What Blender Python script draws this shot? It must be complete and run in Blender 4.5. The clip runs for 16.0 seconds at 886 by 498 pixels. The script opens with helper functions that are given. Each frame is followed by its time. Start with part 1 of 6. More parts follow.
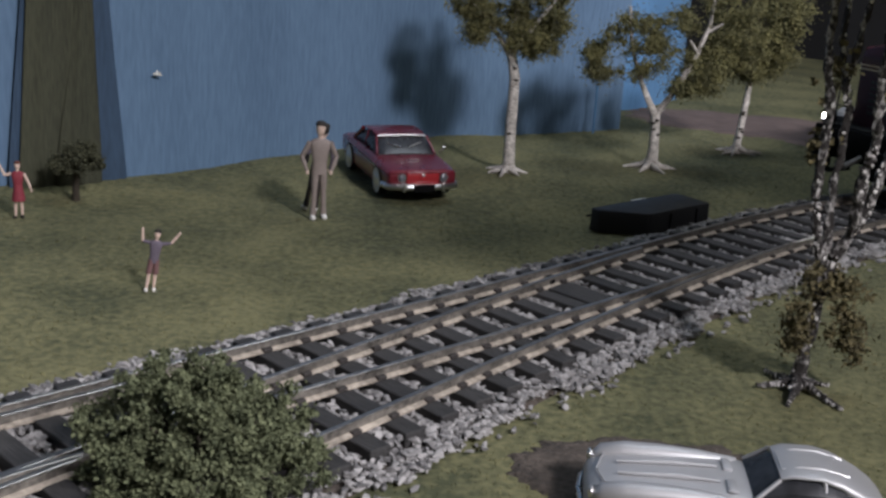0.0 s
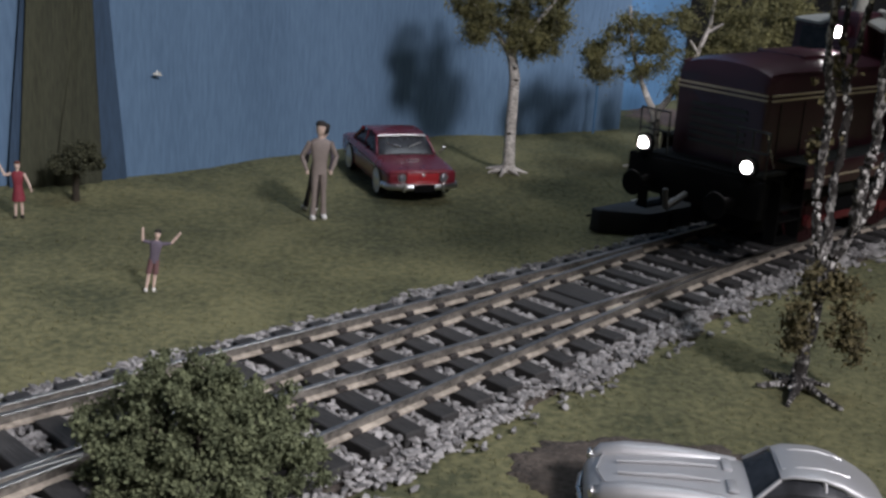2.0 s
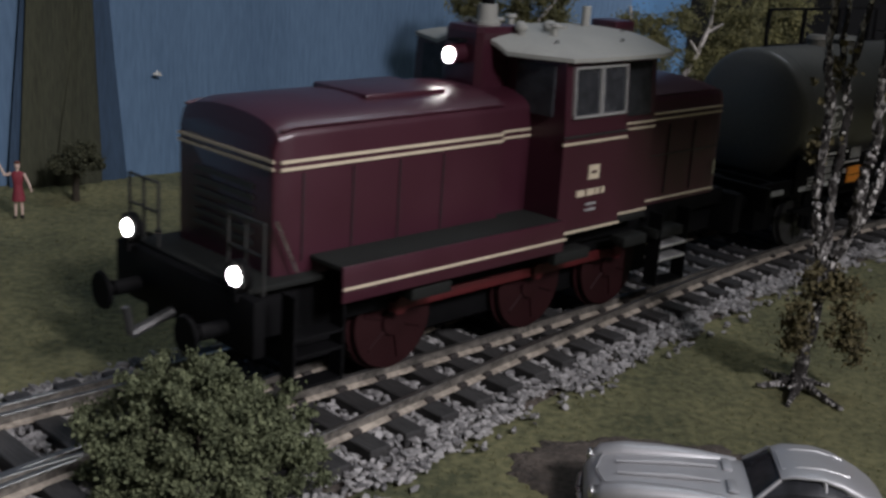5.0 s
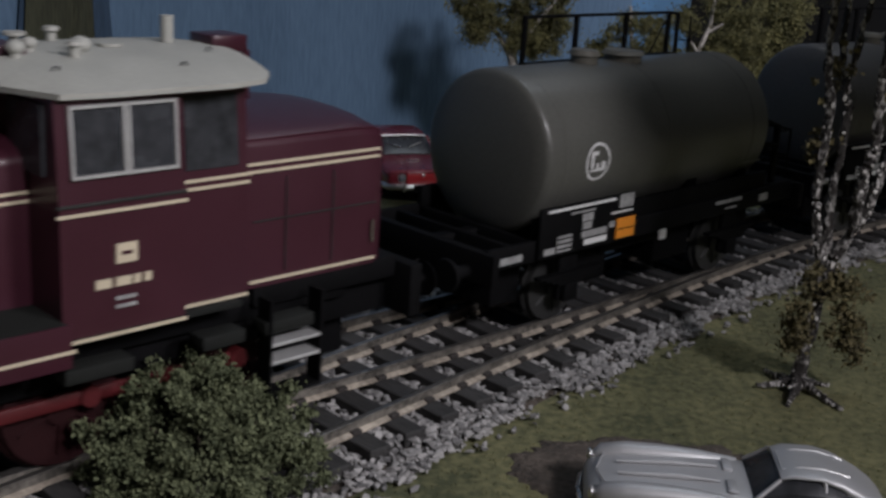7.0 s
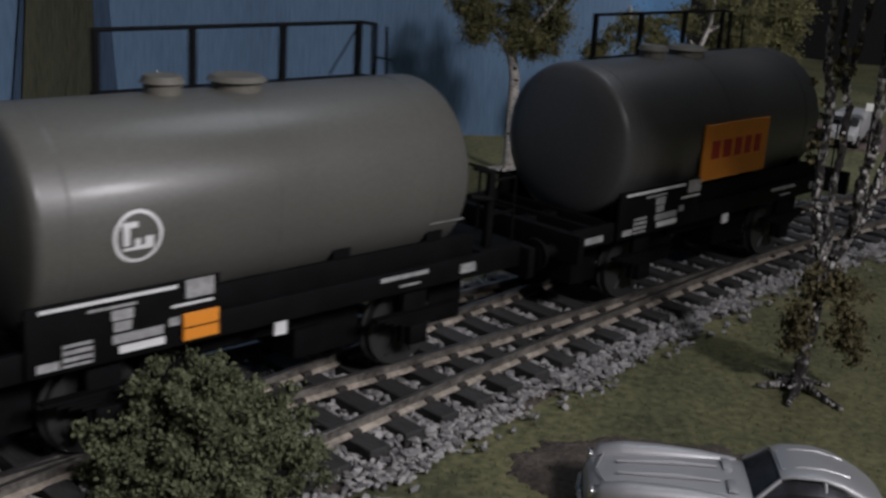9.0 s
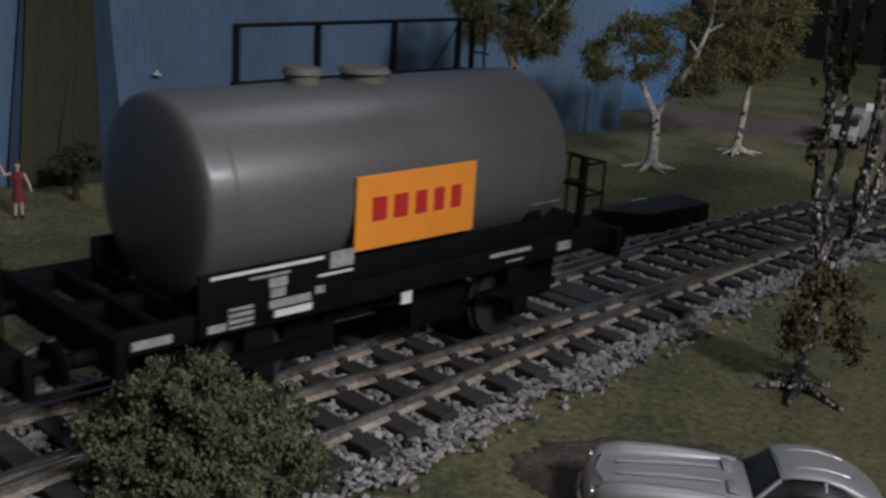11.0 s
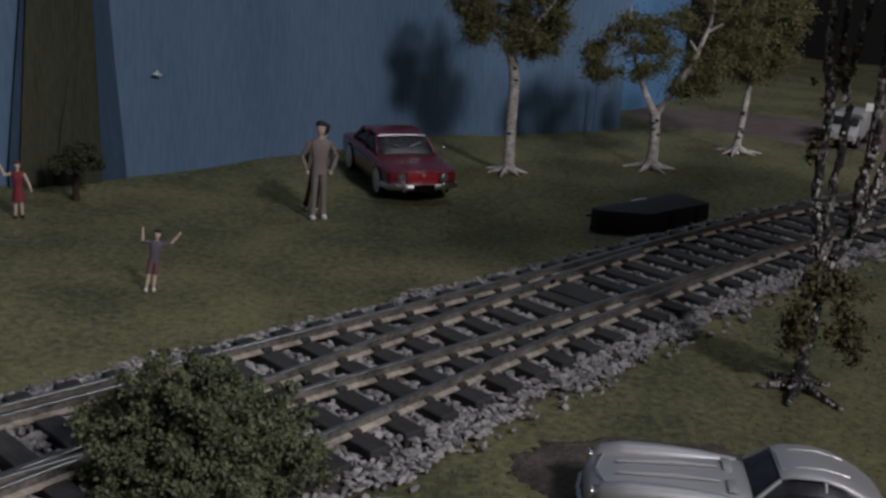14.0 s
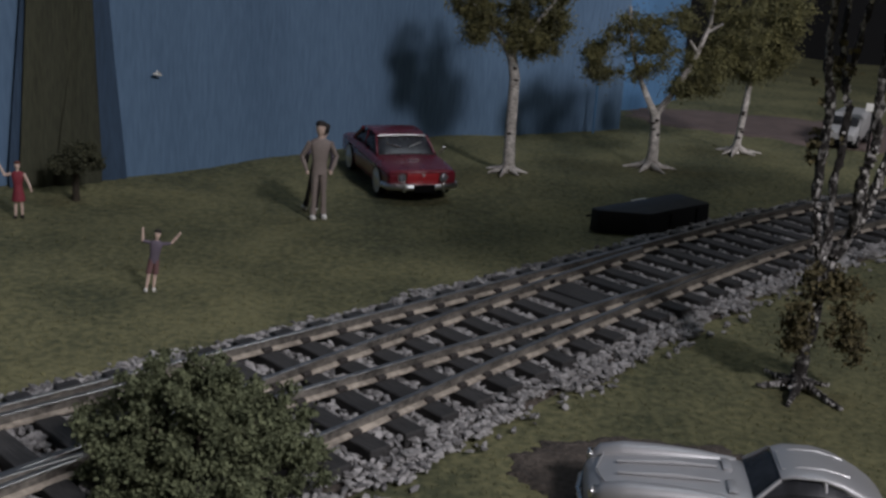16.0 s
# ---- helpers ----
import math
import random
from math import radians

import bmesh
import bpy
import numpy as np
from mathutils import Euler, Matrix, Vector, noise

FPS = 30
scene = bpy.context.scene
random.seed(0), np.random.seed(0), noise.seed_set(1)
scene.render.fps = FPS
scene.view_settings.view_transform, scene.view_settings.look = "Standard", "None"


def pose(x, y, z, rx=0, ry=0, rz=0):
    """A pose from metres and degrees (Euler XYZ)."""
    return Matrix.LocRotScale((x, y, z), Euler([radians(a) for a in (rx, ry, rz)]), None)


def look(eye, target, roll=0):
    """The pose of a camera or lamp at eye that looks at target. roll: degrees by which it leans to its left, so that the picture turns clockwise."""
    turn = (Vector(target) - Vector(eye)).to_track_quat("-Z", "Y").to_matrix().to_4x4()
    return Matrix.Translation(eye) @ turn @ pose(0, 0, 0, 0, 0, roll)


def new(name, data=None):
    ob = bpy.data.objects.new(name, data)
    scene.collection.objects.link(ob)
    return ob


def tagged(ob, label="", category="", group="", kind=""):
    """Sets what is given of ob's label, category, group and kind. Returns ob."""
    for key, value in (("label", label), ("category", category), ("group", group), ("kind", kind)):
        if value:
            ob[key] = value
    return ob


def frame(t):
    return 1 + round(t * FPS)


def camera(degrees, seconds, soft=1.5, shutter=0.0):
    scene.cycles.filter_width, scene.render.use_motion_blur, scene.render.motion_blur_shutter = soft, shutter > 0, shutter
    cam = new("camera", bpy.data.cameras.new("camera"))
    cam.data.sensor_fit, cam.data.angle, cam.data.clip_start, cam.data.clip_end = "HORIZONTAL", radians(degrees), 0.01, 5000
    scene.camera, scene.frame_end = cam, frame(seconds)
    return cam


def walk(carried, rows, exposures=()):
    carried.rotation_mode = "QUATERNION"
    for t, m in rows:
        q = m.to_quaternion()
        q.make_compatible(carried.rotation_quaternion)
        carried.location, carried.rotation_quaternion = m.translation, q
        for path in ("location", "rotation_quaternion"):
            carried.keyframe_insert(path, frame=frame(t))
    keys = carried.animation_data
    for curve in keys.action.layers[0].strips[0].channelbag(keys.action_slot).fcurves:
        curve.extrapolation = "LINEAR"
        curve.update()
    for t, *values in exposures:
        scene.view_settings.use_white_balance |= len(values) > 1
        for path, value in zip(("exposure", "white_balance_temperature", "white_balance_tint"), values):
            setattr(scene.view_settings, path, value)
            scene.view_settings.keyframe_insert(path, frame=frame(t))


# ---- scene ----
# camera: fixed on a stand beside the layout
cam = camera(41.3, 16.0, soft=2.8, shutter=0.5)
TILT, LEAN, EYE = radians(16.46), 3.74, Vector((0, 0, 0.1734))
AIM = EYE + Vector((0, math.cos(TILT), -math.sin(TILT)))
walk(cam, [(0, look(EYE, AIM, LEAN)), (16, look(EYE, AIM, LEAN))],
     exposures=[(0, 0.62), (1.0, 0.57), (2.5, 0.52), (3.5, 0.39), (4.2, 0.21), (6.3, -0.20), (9, -0.28), (11.3, -0.41), (12.3, -0.39), (13.5, -0.46), (15.3, -0.49), (16, -0.28)])

# ---- light: a lamp behind the stand, unseen added fills and the room's weak ambient ----
world = bpy.data.worlds.new("room_ambient")
scene.world = world
world.use_nodes = True
world.node_tree.nodes["Background"].inputs[0].default_value = (0.75, 0.87, 1.0, 1)
world.node_tree.nodes["Background"].inputs[1].default_value = 0.18


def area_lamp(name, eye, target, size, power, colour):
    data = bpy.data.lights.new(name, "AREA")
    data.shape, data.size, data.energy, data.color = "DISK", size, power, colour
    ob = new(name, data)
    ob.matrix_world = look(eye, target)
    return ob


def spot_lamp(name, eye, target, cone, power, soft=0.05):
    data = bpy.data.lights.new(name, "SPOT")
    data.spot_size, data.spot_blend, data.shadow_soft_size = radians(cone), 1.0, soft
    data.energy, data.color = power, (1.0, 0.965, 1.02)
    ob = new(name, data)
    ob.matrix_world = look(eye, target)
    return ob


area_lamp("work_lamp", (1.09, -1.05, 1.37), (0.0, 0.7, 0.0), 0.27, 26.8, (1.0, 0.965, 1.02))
# unseen spot, added to brighten the far turf and the road
spot_lamp("far_fill", (0.95, 0.02, 0.72), (0.30, 1.12, 0.02), 30, 22.0)
# narrow unseen spot, added to lift the left foreground and the tank's highlight
spot_lamp("near_fill", (0.95, -0.22, 0.74), (-0.20, 0.34, 0.02), 27, 36.0, 0.10)
# soft overhead fill, added with no fitting in view
area_lamp("overhead_fill", (0.42, 0.95, 1.42), (0.1, 0.5, 0), 0.6, 3.4, (0.84, 0.93, 1.04))


# ---- materials ----
def mat(name, base, rough=0.7, metal=0.0, fine=900.0, coarse=60.0, var=0.25, bump=0.2, second=None, island=0.0, glow=None, stretch=None, coat=0.0, depth=0.0006, objvar=0.0, span=0.3, mid=1.0, spec=0.5):
    m = bpy.data.materials.new(name)
    m.use_nodes = True
    nt = m.node_tree
    n, ln = nt.nodes, nt.links
    b = n["Principled BSDF"]
    tc = n.new("ShaderNodeTexCoord")
    src = tc.outputs["Object"]
    if stretch:
        mp = n.new("ShaderNodeMapping")
        mp.inputs["Scale"].default_value = stretch
        ln.new(src, mp.inputs["Vector"])
        src = mp.outputs["Vector"]
    nf, nc = n.new("ShaderNodeTexNoise"), n.new("ShaderNodeTexNoise")
    for node, sc, det in ((nf, fine, 3), (nc, coarse, 4)):
        node.inputs["Scale"].default_value = sc
        node.inputs["Detail"].default_value = det
        ln.new(src, node.inputs["Vector"])
    other = second or tuple(min(1, c * (1 + var)) for c in base)
    mx = n.new("ShaderNodeMix")
    mx.data_type = "RGBA"
    mx.inputs[6].default_value = (*[c * (1 - var) for c in base], 1)
    mx.inputs[7].default_value = (*other, 1)
    ad = n.new("ShaderNodeMath")
    ad.operation = "ADD"
    ln.new(nf.outputs["Fac"], ad.inputs[0])
    ln.new(nc.outputs["Fac"], ad.inputs[1])
    rg = n.new("ShaderNodeMapRange")
    rg.inputs["From Min"].default_value, rg.inputs["From Max"].default_value = mid - span, mid + span
    ln.new(ad.outputs[0], rg.inputs["Value"])
    fac = rg.outputs["Result"]
    if island or objvar:
        if island:
            src_r = n.new("ShaderNodeNewGeometry").outputs["Random Per Island"]
        else:
            src_r = n.new("ShaderNodeObjectInfo").outputs["Random"]
        k = island or objvar
        mm = n.new("ShaderNodeMath")
        mm.operation = "MULTIPLY_ADD"
        mm.inputs[1].default_value = k
        mm.inputs[2].default_value = 0.0
        ln.new(src_r, mm.inputs[0])
        m2 = n.new("ShaderNodeMath")
        m2.operation = "MULTIPLY_ADD"
        m2.inputs[1].default_value = 1 - k
        ln.new(fac, m2.inputs[0])
        ln.new(mm.outputs[0], m2.inputs[2])
        fac = m2.outputs[0]
    ln.new(fac, mx.inputs[0])
    ln.new(mx.outputs[2], b.inputs["Base Color"])
    rr = n.new("ShaderNodeMapRange")
    rr.inputs["To Min"].default_value, rr.inputs["To Max"].default_value = max(0.02, rough - 0.1), min(1, rough + 0.1)
    ln.new(nc.outputs["Fac"], rr.inputs["Value"])
    ln.new(rr.outputs["Result"], b.inputs["Roughness"])
    b.inputs["Metallic"].default_value = metal
    b.inputs["Specular IOR Level"].default_value = spec
    b.inputs["Coat Weight"].default_value = coat
    b.inputs["Coat Roughness"].default_value = 0.15
    if bump:
        bp = n.new("ShaderNodeBump")
        bp.inputs["Strength"].default_value = bump
        bp.inputs["Distance"].default_value = depth
        ln.new(nf.outputs["Fac"], bp.inputs["Height"])
        ln.new(bp.outputs["Normal"], b.inputs["Normal"])
    if glow:
        b.inputs["Emission Color"].default_value = (*glow[0], 1)
        b.inputs["Emission Strength"].default_value = glow[1]
    return m


GRASS = mat("turf", (0.084, 0.094, 0.044), 0.95, fine=260, coarse=16, var=0.36, bump=0.5, second=(0.198, 0.187, 0.09), depth=0.0007, span=0.27)
BLADE = mat("turf_fibre", (0.084, 0.094, 0.044), 0.9, fine=160, coarse=16, var=0.35, bump=0, second=(0.21, 0.195, 0.09), island=0.25, span=0.24)
SOIL = mat("soil", (0.052, 0.042, 0.035), 0.95, fine=500, coarse=90, var=0.4, bump=0.8, second=(0.105, 0.085, 0.07), depth=0.0015)
ROADDIRT = mat("dirt_road", (0.13, 0.095, 0.085), 0.95, fine=600, coarse=50, var=0.3, bump=0.8, depth=0.001)
STONE = mat("ballast_stone", (0.13, 0.127, 0.13), 0.85, fine=1500, coarse=400, var=0.35, bump=0.5, second=(0.40, 0.388, 0.38), island=0.8)
TIE = mat("sleeper_plastic", (0.025, 0.024, 0.025), 0.75, fine=900, coarse=140, var=0.45, bump=0.6, second=(0.052, 0.050, 0.049), stretch=(1, 0.15, 1), objvar=0.3)
RAIL = mat("rail_side", (0.115, 0.106, 0.094), 0.45, 0.2, fine=420, coarse=70, var=0.5, bump=0.2, second=(0.20, 0.183, 0.16), span=0.22)
# paler than the rail's side: light falling on the foot is in the colour
RAILFOOT_LIT = mat("rail_foot_lit", (0.33, 0.285, 0.235), 0.5, 0.1, fine=420, coarse=70, var=0.35, bump=0.15, second=(0.50, 0.435, 0.36), span=0.25)
RAILTOP = mat("rail_head", (0.32, 0.305, 0.29), 0.34, 0.9, fine=400, coarse=30, var=0.25, bump=0.1, stretch=(1, 1, 1))
CHAIR = mat("rail_chair", (0.03, 0.025, 0.023), 0.7, fine=1200, coarse=300, bump=0.2)
CANVAS = mat("painted_canvas", (0.098, 0.170, 0.276), 0.9, fine=420, coarse=14, var=0.12, bump=0.22, second=(0.134, 0.222, 0.342), stretch=(1, 1, 0.16), depth=0.001)
CANVAS2 = mat("painted_canvas_far", (0.10, 0.23, 0.42), 0.9, fine=300, coarse=14, var=0.12, bump=0.3, stretch=(1, 1, 0.2))
GREENCLOTH = mat("dark_green_cloth", (0.044, 0.048, 0.030), 0.95, fine=700, coarse=25, var=0.3, bump=0.5, second=(0.070, 0.073, 0.046), stretch=(1, 1, 0.15))
NAVY = mat("dark_blue", (0.040, 0.072, 0.122), 0.95, fine=500, coarse=20, var=0.25, bump=0.4, stretch=(1, 1, 0.15))
BLACKCLOTH = mat("black_cloth", (0.008, 0.008, 0.009), 0.95, fine=500, coarse=20, var=0.4, bump=0.4)
ROOM = mat("room_plaster", (0.22, 0.21, 0.20), 0.9, fine=80, coarse=4, var=0.12, bump=0.2)
BARK = mat("birch_bark", (0.035, 0.03, 0.028), 0.9, fine=650, coarse=260, var=0.3, bump=0.8, second=(0.42, 0.40, 0.385), stretch=(1, 1, 0.7), depth=0.001, span=0.12, mid=1.12)
FLAKE = mat("bark_flake", (0.62, 0.60, 0.58), 0.85, fine=900, coarse=300, var=0.3, bump=0.4)
PALEBARK = mat("pale_birch_bark", (0.30, 0.27, 0.24), 0.9, fine=500, coarse=130, var=0.3, bump=0.6, second=(0.75, 0.71, 0.66), stretch=(1, 1, 1.6), depth=0.0008)
KNOT = mat("bark_knot", (0.03, 0.025, 0.02), 0.9)
DARKBARK = mat("dark_bark", (0.04, 0.032, 0.022), 0.9, fine=500, coarse=150, bump=0.6)
LEAF = mat("birch_leaf", (0.080, 0.084, 0.042), 0.85, fine=220, coarse=75, var=0.3, bump=0, second=(0.225, 0.21, 0.082), island=0.35, span=0.2)
BROWNLEAF = mat("autumn_leaf", (0.062, 0.055, 0.034), 0.85, fine=300, coarse=60, var=0.4, bump=0, second=(0.22, 0.185, 0.085), island=0.6)
BUSHLEAF = mat("bush_leaf", (0.070, 0.084, 0.047), 0.9, fine=420, coarse=170, var=0.3, bump=0, second=(0.155, 0.172, 0.096), island=0.18, span=0.22, spec=0.2)
PINELEAF = mat("dark_foliage", (0.035, 0.04, 0.022), 0.9, fine=300, coarse=80, var=0.4, bump=0, second=(0.09, 0.092, 0.05), island=0.5)
MAROON = mat("maroon_paint", (0.044, 0.0110, 0.0195), 0.34, fine=1500, coarse=40, var=0.12, bump=0.05, coat=0.15)
CREAM = mat("cream_paint", (0.54, 0.47, 0.35), 0.5, fine=1500, coarse=100, var=0.1, bump=0.05)
ROOFWHITE = mat("roof_cream_grey", (0.35, 0.35, 0.32), 0.6, fine=900, coarse=50, var=0.1, bump=0.1)
FRAMEBLACK = mat("black_frame_paint", (0.0045, 0.0045, 0.005), 0.7, fine=900, coarse=90, var=0.3, bump=0.15, spec=0.08)
BOARDDARK = mat("running_board", (0.012, 0.013, 0.012), 0.8, spec=0.2, fine=1600, coarse=100, var=0.2, bump=0.5)
RODRED = mat("rod_red", (0.075, 0.008, 0.010), 0.5, fine=900, coarse=90, var=0.2, bump=0.1)
WHEELRED = mat("wheel_red", (0.018, 0.004, 0.005), 0.6, spec=0.2, fine=900, coarse=90, var=0.2, bump=0.1)
STEEL = mat("bright_steel", (0.62, 0.62, 0.62), 0.28, 1.0, fine=900, coarse=90, var=0.15, bump=0.05)
DARKSTEEL = mat("dark_steel", (0.06, 0.06, 0.06), 0.45, 0.6, fine=900, coarse=90, var=0.2, bump=0.1)
ALU = mat("window_aluminium", (0.62, 0.62, 0.62), 0.4, 0.6, fine=900, coarse=90, var=0.12, bump=0.05)
TANK = mat("tank_olive_grey", (0.096, 0.096, 0.087), 0.40, coat=0.12, fine=700, coarse=14, var=0.14, bump=0.04)
TANK2 = mat("tank_dark_grey", (0.094, 0.093, 0.094), 0.40, coat=0.12, fine=700, coarse=14, var=0.16, bump=0.04)
HATCH = mat("hatch_grey", (0.12, 0.114, 0.096), 0.6, fine=700, coarse=60, var=0.15, bump=0.1)
WHITE = mat("white_lettering", (0.68, 0.68, 0.68), 0.6, fine=1500, coarse=200, var=0.1, bump=0)
GREYLET = mat("worn_lettering", (0.30, 0.30, 0.30), 0.6, fine=1500, coarse=300, var=0.35, bump=0)
ORANGE = mat("orange_panel", (0.80, 0.28, 0.03), 0.5, fine=900, coarse=60, var=0.08, bump=0)
REDLET = mat("red_lettering", (0.45, 0.02, 0.02), 0.5, fine=900, coarse=60, var=0.1, bump=0)
LAMPGLOW = mat("lit_headlamp", (0.9, 0.9, 0.88), 0.3, bump=0, glow=((1.0, 0.95, 0.92), 30.0))
CARRED = mat("car_red_lacquer", (0.145, 0.012, 0.024), 0.28, 0.1, fine=1500, coarse=60, var=0.1, bump=0.02, coat=0.5)
CARRED2 = mat("car_bright_red", (0.33, 0.022, 0.028), 0.3, fine=1500, coarse=60, var=0.08, bump=0.02, coat=0.4)
CARSILVER = mat("car_silver_lacquer", (0.42, 0.42, 0.43), 0.48, 0.5, fine=2500, coarse=60, var=0.08, bump=0.03, coat=0.2)
CARGLASS = mat("car_window_dark", (0.035, 0.037, 0.042), 0.26, fine=200, coarse=70, var=0.4, bump=0, spec=0.3)
INTERIOR = mat("car_interior", (0.03, 0.028, 0.03), 0.7)
CHROME = mat("chrome", (0.66, 0.66, 0.66), 0.30, 1.0, fine=900, coarse=90, var=0.1, bump=0.02)
TYRE = mat("tyre_rubber", (0.015, 0.015, 0.016), 0.8, fine=900, coarse=200, bump=0.3)
WHITEWALL = mat("whitewall", (0.65, 0.63, 0.6), 0.7, fine=900, coarse=200, var=0.1, bump=0)
LENS = mat("lamp_lens", (0.16, 0.16, 0.18), 0.15, 0.3, fine=900, coarse=200, bump=0)
SKIN = mat("figure_skin", (0.66, 0.50, 0.42), 0.6, fine=900, coarse=200, var=0.08, bump=0)
TAUPE = mat("figure_taupe", (0.27, 0.225, 0.205), 0.75, fine=900, coarse=200, var=0.12, bump=0.1)
DUSK = mat("figure_grey_purple", (0.12, 0.10, 0.13), 0.75, fine=900, coarse=200, var=0.12, bump=0.1)
SHORTS = mat("figure_brown", (0.16, 0.085, 0.085), 0.75, fine=900, coarse=200, var=0.12, bump=0.1)
DRESS = mat("figure_red", (0.22, 0.03, 0.045), 0.75, fine=900, coarse=200, var=0.12, bump=0.1)
HAIR = mat("figure_hair", (0.02, 0.015, 0.012), 0.7)
HAIRRED = mat("figure_auburn_hair", (0.10, 0.03, 0.02), 0.7)
SHOE = mat("figure_white_shoe", (0.75, 0.73, 0.70), 0.7)
BOXBLACK = mat("motor_housing_black", (0.010, 0.010, 0.012), 0.55, fine=900, coarse=80, var=0.3, bump=0.2)
VANPAINT = mat("van_pale_grey", (0.36, 0.36, 0.36), 0.5, fine=900, coarse=90, var=0.12, bump=0.02)
PAPER = mat("white_plastic", (0.7, 0.7, 0.66), 0.6, fine=900, coarse=90, var=0.08, bump=0)


# ---- mesh helpers ----
def part(name, bm, material, parent, label="", smooth=None):
    me = bpy.data.meshes.new(name)
    if smooth is not None:
        for f in bm.faces:
            f.smooth = True
    bm.normal_update()
    bm.to_mesh(me)
    bm.free()
    for m in (material if isinstance(material, (list, tuple)) else [material]):
        me.materials.append(m)
    if smooth is not None:
        me.set_sharp_from_angle(angle=radians(smooth))
    ob = new(name, me)
    if parent is not None:
        ob.parent = parent
    if label:
        ob["label"] = label
    return ob


def raw(name, verts, faces, material, parent=None, mats=None, smooth=False):
    me = bpy.data.meshes.new(name)
    me.from_pydata([tuple(v) for v in verts], [], [tuple(f) for f in faces])
    for m in (material if isinstance(material, (list, tuple)) else [material]):
        me.materials.append(m)
    if mats is not None:
        me.polygons.foreach_set("material_index", mats)
    if smooth:
        me.polygons.foreach_set("use_smooth", [True] * len(me.polygons))
    me.update()
    ob = new(name, me)
    if parent is not None:
        ob.parent = parent
    return ob


def box(bm, x0, x1, y0, y1, z0, z1, bev=0.0, mi=0):
    r = bmesh.ops.create_cube(bm, size=1, matrix=Matrix.Translation(((x0 + x1) / 2, (y0 + y1) / 2, (z0 + z1) / 2)) @ Matrix.Diagonal((x1 - x0, y1 - y0, z1 - z0, 1)))
    fs = {f for v in r["verts"] for f in v.link_faces}
    for f in fs:
        f.material_index = mi
    if bev:
        es = list({e for v in r["verts"] for e in v.link_edges})
        bmesh.ops.bevel(bm, geom=es, offset=bev, segments=2, profile=0.5, affect="EDGES", material=mi)


def cyl(bm, p0, p1, r0, r1=None, n=12, mi=0):
    p0, p1 = Vector(p0), Vector(p1)
    d = p1 - p0
    m = Matrix.Translation((p0 + p1) / 2) @ d.to_track_quat("Z", "Y").to_matrix().to_4x4()
    r = bmesh.ops.create_cone(bm, cap_ends=True, segments=n, radius1=r0, radius2=r0 if r1 is None else r1, depth=d.length, matrix=m)
    for v in r["verts"]:
        for f in v.link_faces:
            f.material_index = mi


def ball(bm, p, r, sx=1, sy=1, sz=1, n=10, mi=0):
    m = Matrix.Translation(p) @ Matrix.Diagonal((sx, sy, sz, 1))
    q = bmesh.ops.create_uvsphere(bm, u_segments=n, v_segments=max(5, n * 2 // 3), radius=r, matrix=m)
    for v in q["verts"]:
        for f in v.link_faces:
            f.material_index = mi


def loft(bm, rings, caps=True, mi=0):
    vs = [[bm.verts.new(p) for p in ring] for ring in rings]
    k = len(vs[0])
    for a, b in zip(vs, vs[1:]):
        for i in range(k):
            j = (i + 1) % k
            f = bm.faces.new((a[i], a[j], b[j], b[i]))
            f.material_index = mi
    if caps:
        bm.faces.new(vs[0][::-1]).material_index = mi
        bm.faces.new(vs[-1]).material_index = mi
    bmesh.ops.recalc_face_normals(bm, faces=bm.faces[:])


def squircle(x, hw, z0, z1, n=4.0, k=20, yc=0.0, top=1.0):
    """A rounded cross-section at x; top narrows its upper half."""
    out = []
    for i in range(k):
        a = 2 * math.pi * i / k
        c, s = math.cos(a), math.sin(a)
        y = hw * math.copysign(abs(c) ** (2 / n), c)
        z = math.copysign(abs(s) ** (2 / n), s)
        y *= 1 - (1 - top) * max(0, z)
        out.append((x, yc + y, (z0 + z1) / 2 + (z1 - z0) / 2 * z))
    return out


def tube(bm, pts, radii, n=7, mi=0):
    """A tapered limb through points."""
    pts = [Vector(p) for p in pts]
    rings = []
    for i, p in enumerate(pts):
        d = (pts[min(i + 1, len(pts) - 1)] - pts[max(i - 1, 0)]).normalized()
        u = d.orthogonal().normalized() if abs(d.z) > 0.95 else d.cross(Vector((0, 0, 1))).normalized()
        if abs(d.z) > 0.95:
            u = (Vector((1, 0, 0)) - d * d.x).normalized()
        w = d.cross(u)
        rings.append([p + radii[i] * (math.cos(2 * math.pi * k / n) * u + math.sin(2 * math.pi * k / n) * w) for k in range(n)])
    loft(bm, rings, True, mi)


def empty(name, m, label, category, group=""):
    ob = new(name)
    ob.empty_display_size = 0.01
    ob.matrix_world = m
    return tagged(ob, label, category, group)


# ---- the track's plan ----
def heading(s, d, th, k0, k1, k2, lo, hi, klo, khi):
    q = min(max(s, lo), hi)
    return radians(th) + k0 * q + k1 * q * q / 2 + k2 * q ** 3 / 3 + (s - q) * (klo if s < lo else khi)


